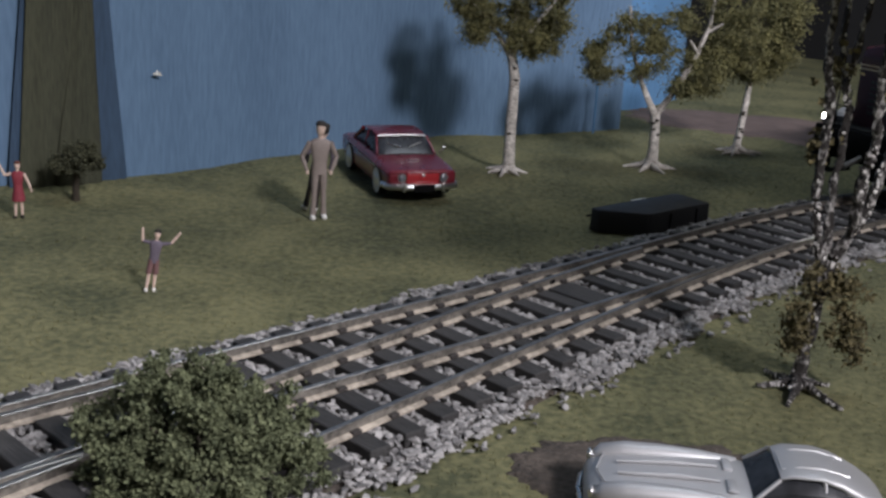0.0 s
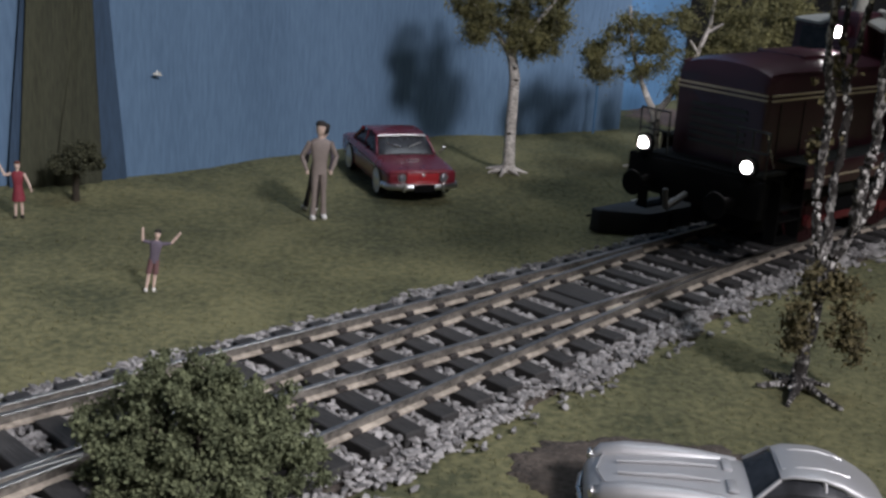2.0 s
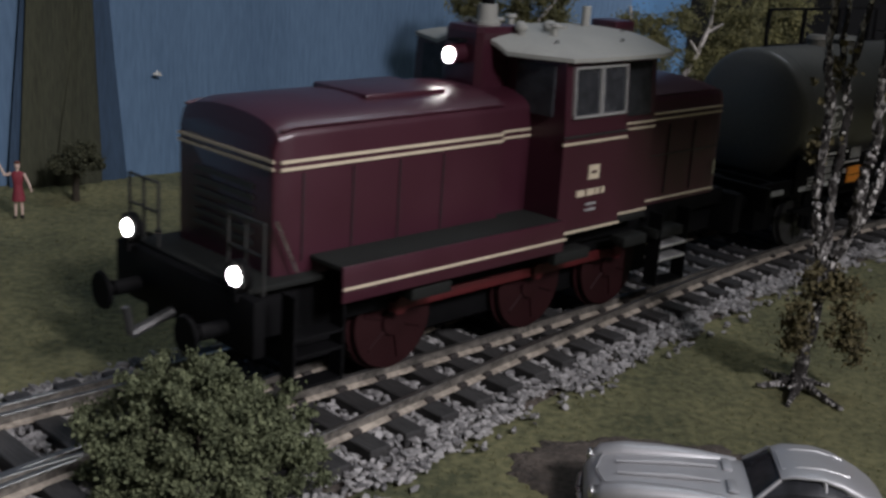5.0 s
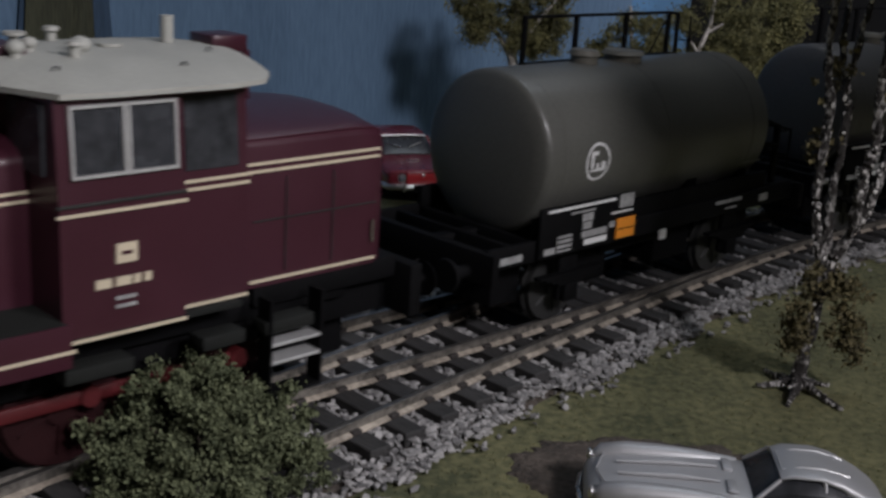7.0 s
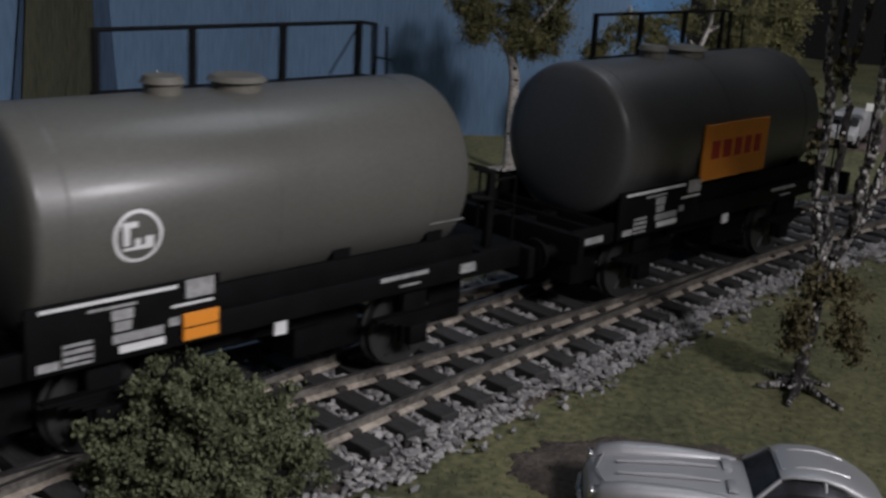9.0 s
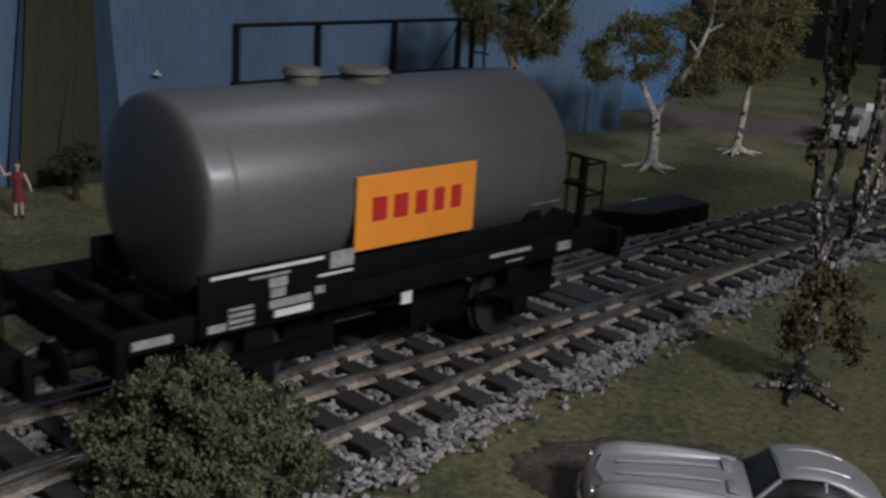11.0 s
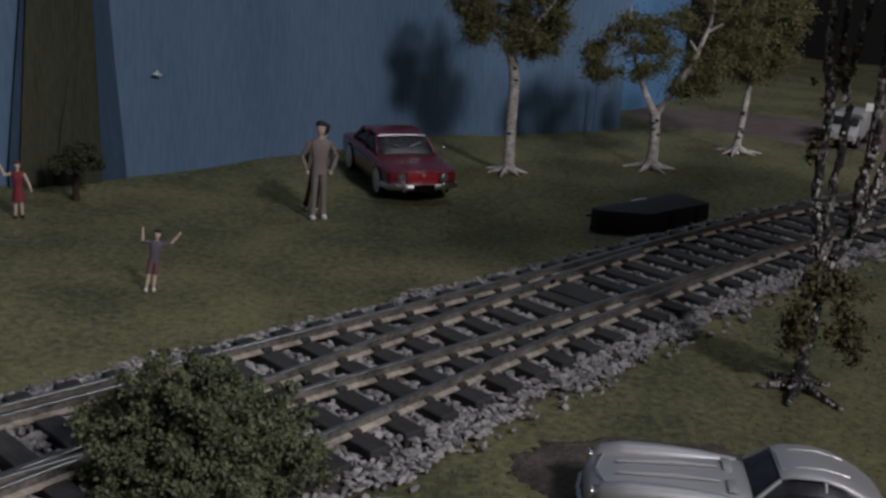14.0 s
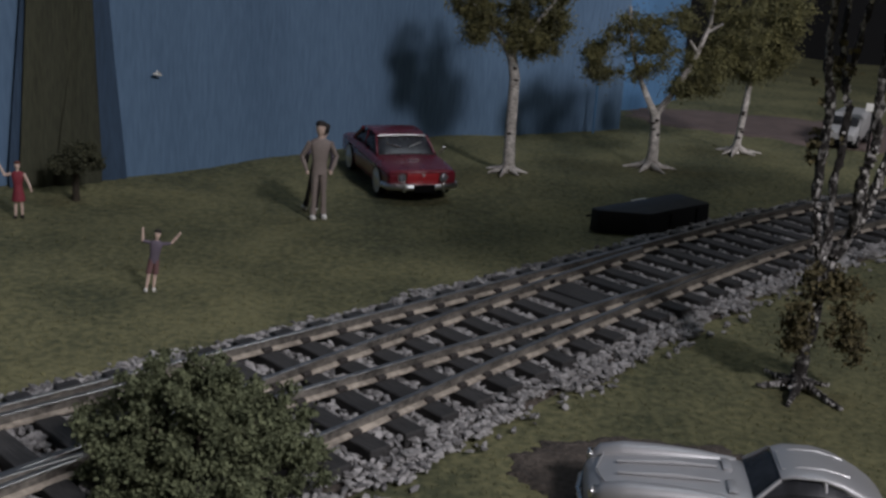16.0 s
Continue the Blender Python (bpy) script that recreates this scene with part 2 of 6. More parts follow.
class Line:
    def __init__(self, *a):
        self.s = np.arange(-1.6, 1.7, 0.002)
        self.a = np.array([heading(s, *a) for s in self.s])
        x, y = np.cumsum(np.cos(self.a)) * 0.002, np.cumsum(np.sin(self.a)) * 0.002
        i = int(np.argmin(abs(self.s)))
        self.x, self.y = x - x[i], y - y[i] + a[0]

    def at(self, s, l=0.0):
        x, y, a = (np.interp(s, self.s, v) for v in (self.x, self.y, self.a))
        return Vector((x - l * math.sin(a), y + l * math.cos(a), 0)), float(a)

    def lateral(self, x, y):
        d = (self.x - x) ** 2 + (self.y - y) ** 2
        i = int(np.argmin(d))
        return -math.sin(self.a[i]) * (x - self.x[i]) + math.cos(self.a[i]) * (y - self.y[i]), float(self.s[i])


MAIN = Line(0.4769, 44.9115, 0.1712, 0.7156, -11.6325, -0.26, 0.38, 0.0, -0.95)
BRANCH = Line(0.4461, 51.8905, -0.1416, -0.6476, -0.0583, -0.5, 0.3, 0.0, 0.0)
HALF = 0.024


def stock_near(s):
    """The near running rail: on the branch before the points, on the main line beyond."""
    p, _ = BRANCH.at(s, -HALF)
    l, sm = MAIN.lateral(p.x, p.y)
    return l, sm


GROUND = -0.012


def rise(x, y):
    v = Vector((x * 6, y * 6, 0.3))
    z = GROUND + 0.0035 * noise.noise(v) + 0.0012 * noise.noise(v * 4.3)
    l, s = MAIN.lateral(x, y)
    k = min(1, max(0, (abs(l + 0.01) - 0.06) / 0.08))
    return GROUND + (z - GROUND) * k


# ---- structure ----
def sheet():
    xs = np.concatenate([np.arange(-2.2, -0.42, 0.09), np.arange(-0.42, 0.62, 0.005), np.arange(0.62, 2.3, 0.09)])
    ys = np.concatenate([np.arange(-1.7, 0.26, 0.09), np.arange(0.26, 1.5, 0.005), np.arange(1.5, 2.5, 0.09)])
    nx, ny = len(xs), len(ys)
    near = [[(-0.42 < x < 0.62 and 0.26 <= y < 1.5) for x in xs] for y in ys]
    verts = []
    for j, y in enumerate(ys):
        for i, x in enumerate(xs):
            z = rise(x, y) if near[j][i] else GROUND
            if near[j][i]:
                z += 0.0007 * noise.noise(Vector((x * 130, y * 130, 0)))
            verts.append((x, y, z))
    faces = [(j * nx + i, j * nx + i + 1, (j + 1) * nx + i + 1, (j + 1) * nx + i) for j in range(ny - 1) for i in range(nx - 1)]
    ob = raw("ground", verts, faces, GRASS, smooth=True)
    return tagged(ob, "olive-green flocked turf of a model layout", "ground", kind="structure")


sheet()


def patch(name, cx, cy, rx, ry, turn, material, label, seed, lift=0.0012, res=60):
    rnd = random.Random(seed)
    ca, sa = math.cos(radians(turn)), math.sin(radians(turn))
    verts, faces = [(cx, cy, rise(cx, cy) + lift)], []
    rings, seg = 14, 160
    for r in range(1, rings + 1):
        for k in range(seg):
            a = 2 * math.pi * k / seg
            wob = 1 + 0.12 * noise.noise(Vector((3 * math.cos(a), 3 * math.sin(a), seed))) + 0.13 * noise.noise(Vector((9 * math.cos(a), 9 * math.sin(a), seed))) + 0.05 * noise.noise(Vector((25 * math.cos(a), 25 * math.sin(a), seed)))
            u, v = rx * r / rings * wob * math.cos(a), ry * r / rings * wob * math.sin(a)
            x, y = cx + ca * u - sa * v, cy + sa * u + ca * v
            edge = lift if r < rings else -0.001
            verts.append((x, y, rise(x, y) + edge + 0.0006 * noise.noise(Vector((x * 300, y * 300, 1)))))
    for k in range(seg):
        faces.append((0, 1 + k, 1 + (k + 1) % seg))
    for r in range(rings - 1):
        for k in range(seg):
            a, b = 1 + r * seg + k, 1 + r * seg + (k + 1) % seg
            faces.append((a, a + seg, b + seg, b))
    ob = raw(name, verts, faces, material, smooth=True)
    return tagged(ob, label, "ground", kind="structure")


patch("soil_patch", 0.080, 0.363, 0.053, 0.034, -8, SOIL, "dark bare soil round the parked silver car", 3)
patch("road", 0.375, 1.085, 0.215, 0.074, -17, ROADDIRT, "brown dirt road across the turf", 5, 0.0015)


def wall(name, pts, z0, z1, thick, material, label, wave=0.0, nz=30, seed=1):
    """A hung sheet through plan points, with thickness and slight waves."""
    pts = [Vector((x, y, 0)) for x, y in pts]
    verts, faces = [], []
    dense = []
    for a, b in zip(pts, pts[1:]):
        k = max(2, int((b - a).length / 0.015))
        dense += [a.lerp(b, i / k) for i in range(k)]
    dense.append(pts[-1])
    m = len(dense)
    for side in (0, 1):
        for i, p in enumerate(dense):
            d = (dense[min(i + 1, m - 1)] - dense[max(i - 1, 0)]).normalized()
            nrm = Vector((-d.y, d.x, 0))
            for j in range(nz + 1):
                z = z0 + (z1 - z0) * j / nz
                w = wave * noise.noise(Vector((p.x * 9, p.y * 9, z * 1.2 + seed)))
                q = p + nrm * (w + side * thick)
                verts.append((q.x, q.y, z))
    st, off = nz + 1, m * (nz + 1)
    for i in range(m - 1):
        for j in range(nz):
            a = i * st + j
            faces.append((a, a + st, a + st + 1, a + 1))
            faces.append((off + a, off + a + 1, off + a + st + 1, off + a + st))
        for j in (0, nz):
            a = i * st + j
            faces.append((a, off + a, off + a + st, a + st))
    for i in (0, m - 1):
        for j in range(nz):
            a = i * st + j
            faces.append((a, a + 1, off + a + 1, off + a))
    ob = raw(name, verts, faces, material, smooth=False)
    me = ob.data
    me.polygons.foreach_set("use_smooth", [True] * len(me.polygons))
    me.set_sharp_from_angle(angle=radians(40))
    return tagged(ob, label, "backdrop", kind="structure")


wall("backdrop_blue", [(-1.3, -0.15), (-0.271, 0.70), (-0.214, 0.745), (-0.147, 0.815), (0.0, 0.955), (0.072, 1.0), (0.118, 1.03), (0.1515, 1.052)], -0.03, 0.8, 0.012, CANVAS, "blue painted canvas sheet hung behind the turf", 0.006)
wall("backdrop_blue_far", [(0.10, 1.12), (0.185, 1.160), (0.235, 1.24), (0.29, 1.5)], -0.03, 0.8, 0.012, CANVAS2, "lighter blue painted canvas farther back", 0.003, seed=7)
wall("backdrop_black", [(0.20, 1.75), (0.5, 1.72), (0.9, 1.6), (1.4, 1.2), (1.6, 0.4)], -0.03, 0.8, 0.012, BLACKCLOTH, "black cloth closing the layout behind the trees", 0.02, seed=4)
def drape(name, left, right, out, material, label, folds, seed):
    """A strip before the blue sheet; left and right: (height, distance along the sheet) of its edges."""
    along, away = Vector((0.785, 0.620, 0)), Vector((0.620, -0.785, 0))
    start = Vector((-0.271, 0.70, 0)) + away * out
    zs = [-0.03 + 0.01 * k for k in range(84)]
    nu, verts, faces = 26, [], []
    for back in (0, 1):
        for z in zs:
            u0, u1 = (float(np.interp(z, [q[0] for q in e], [q[1] for q in e])) for e in (left, right))
            for i in range(nu):
                k = i / (nu - 1)
                d = folds * math.sin(k * 7.0 + seed + 1.5 * z) * (0.6 + 0.4 * math.cos(z * 9 + seed)) + 0.0012 * noise.noise(Vector((k * 5, z * 14, seed))) - 0.0012 * back
                verts.append(start + along * (u0 + (u1 - u0) * k) + away * d + Vector((0, 0, z)))
    off = nu * len(zs)
    for r in range(len(zs) - 1):
        for i in range(nu - 1):
            a = r * nu + i
            faces += [(a, a + 1, a + nu + 1, a + nu), (off + a, off + a + nu, off + a + nu + 1, off + a + 1)]
        for i in (0, nu - 1):
            a = r * nu + i
            faces.append((a, a + nu, off + a + nu, off + a))
    tagged(raw(name, verts, faces, material, smooth=True), label, "backdrop", kind="structure")


# dark blue strips at both edges of the green one
drape("blue_strip", [(0.0, 0.0004), (0.102, 0.0110)], [(0.0, 0.020), (0.102, 0.020)], 0.0055, NAVY, "dark blue strip showing left of the green strip", 0.0006, 2)
drape("blue_strip_wide", [(0.0, 0.040), (0.102, 0.040)], [(-0.009, 0.0756), (0.05, 0.0700), (0.102, 0.0655)], 0.0055, NAVY, "dark blue strip showing right of the green strip", 0.0006, 3)
drape("green_drape", [(0.0, 0.0062), (0.102, 0.0135)], [(0.0, 0.0570), (0.102, 0.0530)], 0.0085, GREENCLOTH, "dark green cloth strip hung before the blue sheet", 0.0010, 9)
drape("green_drape_fold", [(0.0, 0.0285), (0.02, 0.0312), (0.072, 0.0398), (0.16, 0.046)], [(0.0, 0.0575), (0.102, 0.0536)], 0.0102, GREENCLOTH, "overlapping fold of the dark green cloth", 0.0012, 5)


def edge_strip():
    bm = bmesh.new()
    box(bm, 0.1236, 0.1256, 1.020, 1.0215, GROUND - 0.002, 0.031, 0.0003)
    tagged(part("trim", bm, CANVAS2, None), "narrow pale upright strip at the edge of the blue sheet", "trim", kind="structure")


edge_strip()


def room():
    x0, x1, y0, y1, z0, z1 = -2.3, 2.35, -1.8, 2.55, -0.9, 1.6
    t = 0.1
    for name, b in (("wall_south", (x0, x1, y0 - t, y0, z0, z1)), ("wall_north", (x0, x1, y1, y1 + t, z0, z1)),
                    ("wall_west", (x0 - t, x0, y0 - t, y1 + t, z0, z1)), ("wall_east", (x1, x1 + t, y0 - t, y1 + t, z0, z1)),
                    ("ceiling", (x0 - t, x1 + t, y0 - t, y1 + t, z1, z1 + t)), ("floor", (x0 - t, x1 + t, y0 - t, y1 + t, z0 - t, z0))):
        bm = bmesh.new()
        box(bm, *b)
        tagged(part(name, bm, ROOM, None), "plain grey plaster of the layout room", name.split("_")[0], kind="structure")


room()


# ---- track ----
track = empty("railway_track", Matrix(), "dark-sleepered model railway turnout in grey ballast", "railway track")


def rail_mesh(pts, parent, name="rail", drop=0.0):
    """An I-section rail swept through plan points."""
    prof = [(-0.0029, -0.0047), (0.0029, -0.0047), (0.0029, -0.0040), (0.0009, -0.0034), (0.0007, -0.0014), (0.0012, -0.0010), (0.0012, -0.0002), (0.0009, 0), (-0.0009, 0), (-0.0012, -0.0002), (-0.0012, -0.0010), (-0.0007, -0.0014), (-0.0009, -0.0034), (-0.0029, -0.0040)]
    k = len(prof)
    verts, faces, mi = [], [], []
    for i, p in enumerate(pts):
        d = (pts[min(i + 1, len(pts) - 1)] - pts[max(i - 1, 0)]).normalized()
        nrm = Vector((-d.y, d.x, 0))
        verts += [tuple(p + nrm * a + Vector((0, 0, b - drop))) for a, b in prof]
    for i in range(len(pts) - 1):
        for j in range(k):
            n2 = (j + 1) % k
            faces.append((i * k + j, i * k + n2, (i + 1) * k + n2, (i + 1) * k + j))
            mi.append(1 if j in (6, 7, 8) else 2 if j in (0, 1, 2, 12, 13) else 0)
    faces += [tuple(range(k)), tuple((len(pts) - 1) * k + j for j in range(k))[::-1]]
    mi += [0, 0]
    ob = raw(name, verts, faces, [RAIL, RAILTOP, RAILFOOT_LIT], parent, mi)
    return ob


def rails():
    ss = np.arange(-1.5, 1.5, 0.01)
    far_stock = [MAIN.at(s, HALF)[0] for s in ss]
    rail_mesh(far_stock, track)
    near, blade_c, blade_b = [], [], []
    for s in ss:
        p, _ = BRANCH.at(s, -HALF)
        l, sm = MAIN.lateral(p.x, p.y)
        gap = -HALF - l
        if s < 0.26 and gap > 0.0005:
            near.append(p)
        elif s >= 0.2:
            near.append(MAIN.at(s + 0.0, -HALF)[0])
        if gap > 0.0032 or s < 0:
            blade_c.append(MAIN.at(sm, -HALF)[0])
        q, _ = BRANCH.at(s, HALF)
        l2, s2 = MAIN.lateral(q.x, q.y)
        if HALF - l2 > 0.0032 or s < 0:
            blade_b.append(q)
    near.sort(key=lambda v: MAIN.lateral(v.x, v.y)[1])
    near = [v for i, v in enumerate(near) if i == 0 or (v - near[i - 1]).length > 0.004]
    rail_mesh(near, track)
    rail_mesh(blade_c, track, drop=0.0001)
    rail_mesh(blade_b, track, drop=0.0003)
    rail_mesh([MAIN.at(s, HALF - 0.0065)[0] for s in np.arange(-0.27, -0.125, 0.01)], track, "check_rail", 0.0004)
    rail_mesh([BRANCH.at(s, HALF - 0.0062)[0] for s in np.arange(-0.27, -0.145, 0.01)], track, "check_rail", 0.0004)


rails()


def tie_span(s):
    """Lateral ends of the sleeper at s on the main line."""
    if s > 0.17 or s < -0.55:
        return 0.040, -0.040
    best = min(np.arange(-0.6, 0.3, 0.004), key=lambda q: abs(MAIN.lateral(*BRANCH.at(q, -HALF)[0].xy)[1] - s))
    l = MAIN.lateral(*BRANCH.at(best, -HALF)[0].xy)[0]
    return 0.040, min(-0.040, l - 0.015)


PITCH = 0.0193
TIES = [(s, *tie_span(s)) for s in np.arange(-0.46, 0.9, PITCH)]


def sleepers():
    cache = {}
    bmc = bmesh.new()
    box(bmc, -0.0022, 0.0022, -0.0012, 0.0012, -0.0047, -0.0028, 0.0005)
    chair_me = bpy.data.meshes.new("rail_chair")
    bmc.to_mesh(chair_me)
    bmc.free()
    chair_me.materials.append(CHAIR)
    for s, hi, lo in TIES:
        key = round(lo, 3)
        if key not in cache:
            bm = bmesh.new()
            box(bm, -0.0046, 0.0046, key, hi, -0.0115, -0.0046, 0.0006)
            me = bpy.data.meshes.new("sleeper")
            bm.to_mesh(me)
            bm.free()
            me.materials.append(TIE)
            cache[key] = me
        ob = new("sleeper", cache[key])
        p, a = MAIN.at(s)
        ob.matrix_world = Matrix.Translation(p) @ Matrix.Rotation(a + radians(random.uniform(-0.6, 0.6)), 4, "Z")
        ob.parent = track
        for l in (HALF, -HALF):
            for sg in (-1, 1):
                if -0.25 < s < 0.42:
                    c = new("rail_chair", chair_me)
                    q, _ = MAIN.at(s, l + sg * 0.0022)
                    c.matrix_world = Matrix.Translation(q) @ Matrix.Rotation(a, 4, "Z")
                    c.parent = track
        if lo < -0.043:
            for l in (HALF, -HALF):
                bs = min(np.arange(-0.6, 0.3, 0.004), key=lambda q: abs(MAIN.lateral(*BRANCH.at(q, l)[0].xy)[1] - s))
                for sg in (-1, 1):
                    if -0.25 < s < 0.42:
                        c = new("rail_chair", chair_me)
                        q, ab = BRANCH.at(bs, l + sg * 0.0022)
                        c.matrix_world = Matrix.Translation(q) @ Matrix.Rotation(ab, 4, "Z")
                        c.parent = track


sleepers()


def stones():
    rnd = np.random.RandomState(5)
    ico = bmesh.new()
    bmesh.ops.create_icosphere(ico, subdivisions=1, radius=1)
    base = np.array([v.co[:] for v in ico.verts])
    ico.verts.ensure_lookup_table()
    fidx = np.array([[v.index for v in f.verts] for f in ico.faces])
    ico.free()
    shapes = []
    for k in range(16):
        q = base * (0.5 + 0.9 * rnd.rand(len(base), 1)) * np.array([1.25, 0.8, 0.55])
        shapes.append(q)
    V_, F_ = [], []
    n = 0

    def drop(x, y, z, r):
        nonlocal n
        q = shapes[rnd.randint(16)] * r
        a, b, c = rnd.rand(3) * 6.28
        R1 = np.array([[math.cos(a), -math.sin(a), 0], [math.sin(a), math.cos(a), 0], [0, 0, 1]])
        R2 = np.array([[1, 0, 0], [0, math.cos(b), -math.sin(b)], [0, math.sin(b), math.cos(b)]])
        V_.append(q @ R2.T @ R1.T + np.array([x, y, z]))
        F_.append(fidx + n)
        n += len(base)

    spans = np.array([(s, hi, lo) for s, hi, lo in TIES])
    for _ in range(60000):
        s = rnd.uniform(-0.40, 0.80)
        i = int(round((s + 0.46) / PITCH))
        i = min(max(i, 0), len(spans) - 1)
        lo = spans[i, 2]
        off = abs(s - spans[i, 0])
        l = rnd.uniform(lo - 0.020, 0.056)
        out = l > 0.040 or l < lo
        if not out and off < 0.0058:
            continue
        ragged = 0.007 * noise.noise(Vector((s * 40, l * 8, 2)))
        if l > 0.050 + ragged or l < lo - 0.010 + ragged * 1.3:
            if rnd.rand() < 0.93:
                continue
        p, _ = MAIN.at(s, l)
        r = rnd.uniform(0.0008, 0.0021)
        edge = max(0, l - 0.040, lo - l)
        z = (-0.0080 if out else -0.0077) - 0.14 * edge + rnd.uniform(-0.0012, 0.0012)
        if not out and min(abs(l - HALF), abs(l + HALF)) < 0.004:
            z -= 0.002
        drop(p.x, p.y, z, r)
    ob = raw("ballast", np.concatenate(V_), np.concatenate(F_), STONE)
    return tagged(ob, "light and dark grey crushed stone ballast along the track", "ballast", kind="stuff")


stones()


def ballast_bed():
    verts, faces = [], []
    for i, (s, hi, lo) in enumerate(TIES):
        for l, z in ((0.050, -0.0128), (0.043, -0.0100), (lo - 0.003, -0.0100), (lo - 0.009, -0.0128)):
            p, _ = MAIN.at(s, l)
            verts.append((p.x, p.y, z))
    for i in range(len(TIES) - 1):
        for j in range(3):
            a = i * 4 + j
            faces.append((a, a + 1, a + 5, a + 4))
    tagged(raw("ballast_bed", verts, faces, SOIL), "dark gritty bed under the ballast", "ballast", kind="structure")


ballast_bed()


# ---- plants ----
def flakes(rnd, centres, sizes):
    """Small bent leaf flakes, two triangles each, about the centres."""
    n = len(centres)
    a = rnd.normal(size=(n, 3))
    a /= np.linalg.norm(a, axis=1)[:, None]
    b = np.cross(a, rnd.normal(size=(n, 3)))
    b /= np.linalg.norm(b, axis=1)[:, None]
    c = np.cross(a, b)
    s = sizes[:, None]
    v = np.stack([centres - a * s, centres + b * s * 0.6 + c * s * 0.25, centres + a * s, centres - b * s * 0.6 + c * s * 0.25], 1).reshape(-1, 3)
    i = np.arange(n)[:, None] * 4
    return v, np.concatenate([i + [0, 1, 2], i + [0, 2, 3]])


def crown(name, rnd, clumps, per, size, material, parent, label=""):
    """clumps: (x, y, z, radius)."""
    pts, sz = [], []
    for x, y, z, r in clumps:
        q = rnd.normal(size=(per, 3))
        q /= np.linalg.norm(q, axis=1)[:, None]
        q *= (r * np.minimum(np.abs(rnd.normal(size=per)) * 0.62 + 0.1, 1.7))[:, None] * np.array([1, 1, 0.8])
        pts.append(q + np.array([x, y, z]))
        sz.append(rnd.uniform(0.6, 1.3, per) * size)
    v, f = flakes(rnd, np.concatenate(pts), np.concatenate(sz))
    ob = raw(name, v, f, material, parent)
    if label:
        ob["label"] = label
    return ob


def roots(bm, rnd, r, n, reach, mi=0):
    for k in range(n):
        a = 2 * math.pi * k / n + rnd.uniform(-0.3, 0.3)
        q = reach * rnd.uniform(0.7, 1.15)
        tube(bm, [(0, 0, 0.006), (math.cos(a) * q * 0.35, math.sin(a) * q * 0.35, 0.0022), (math.cos(a + 0.15) * q, math.sin(a + 0.15) * q, 0.0004)], [r * 0.75, r * 0.5, r * 0.16], 6, mi)


def birch(x, y, trunk, limbs, clumps, per, seed, label, bark, leafmat, size=0.0026, rootr=0.017, nroots=7, knots=6):
    rnd = np.random.RandomState(seed)
    t = empty("birch_tree", Matrix.Translation((x, y, rise(x, y))), label, "tree", "birch trees on the turf")
    if trunk:
        bm = bmesh.new()
        tube(bm, [p[:3] for p in trunk], [p[3] for p in trunk], 9)
        roots(bm, rnd, trunk[0][3], nroots, rootr)
        part("trunk", bm, bark, t, smooth=60)
    for limb in limbs:
        bm = bmesh.new()
        tube(bm, [p[:3] for p in limb], [p[3] for p in limb], 6)
        part("limb", bm, bark, t, smooth=60)
    for k in range(knots):
        i = rnd.randint(1, len(trunk))
        u = rnd.rand()
        p0, p1 = np.array(trunk[i - 1]), np.array(trunk[i])
        p = p0 + (p1 - p0) * u
        a = rnd.uniform(-2.1, -1.0)
        bm = bmesh.new()
        ball(bm, (p[0] + p[3] * 0.85 * math.cos(a), p[1] + p[3] * 0.85 * math.sin(a), p[2]), 0.0015, 1.3, 0.8, 0.8, 8)
        part("knot", bm, KNOT, t)
    crown("crown", rnd, clumps, per, size, leafmat, t)
    return t


def cloud(rnd, boxes, n, r0, r1):
    out = []
    for _ in range(n):
        x, y, z, rx, ry, rz = boxes[rnd.randint(len(boxes))]
        q = rnd.normal(size=3)
        q /= np.linalg.norm(q)
        q *= rnd.uniform(0.2, 1) ** 0.5
        out.append((x + q[0] * rx, y + q[1] * ry, z + q[2] * rz, rnd.uniform(r0, r1)))
    return out


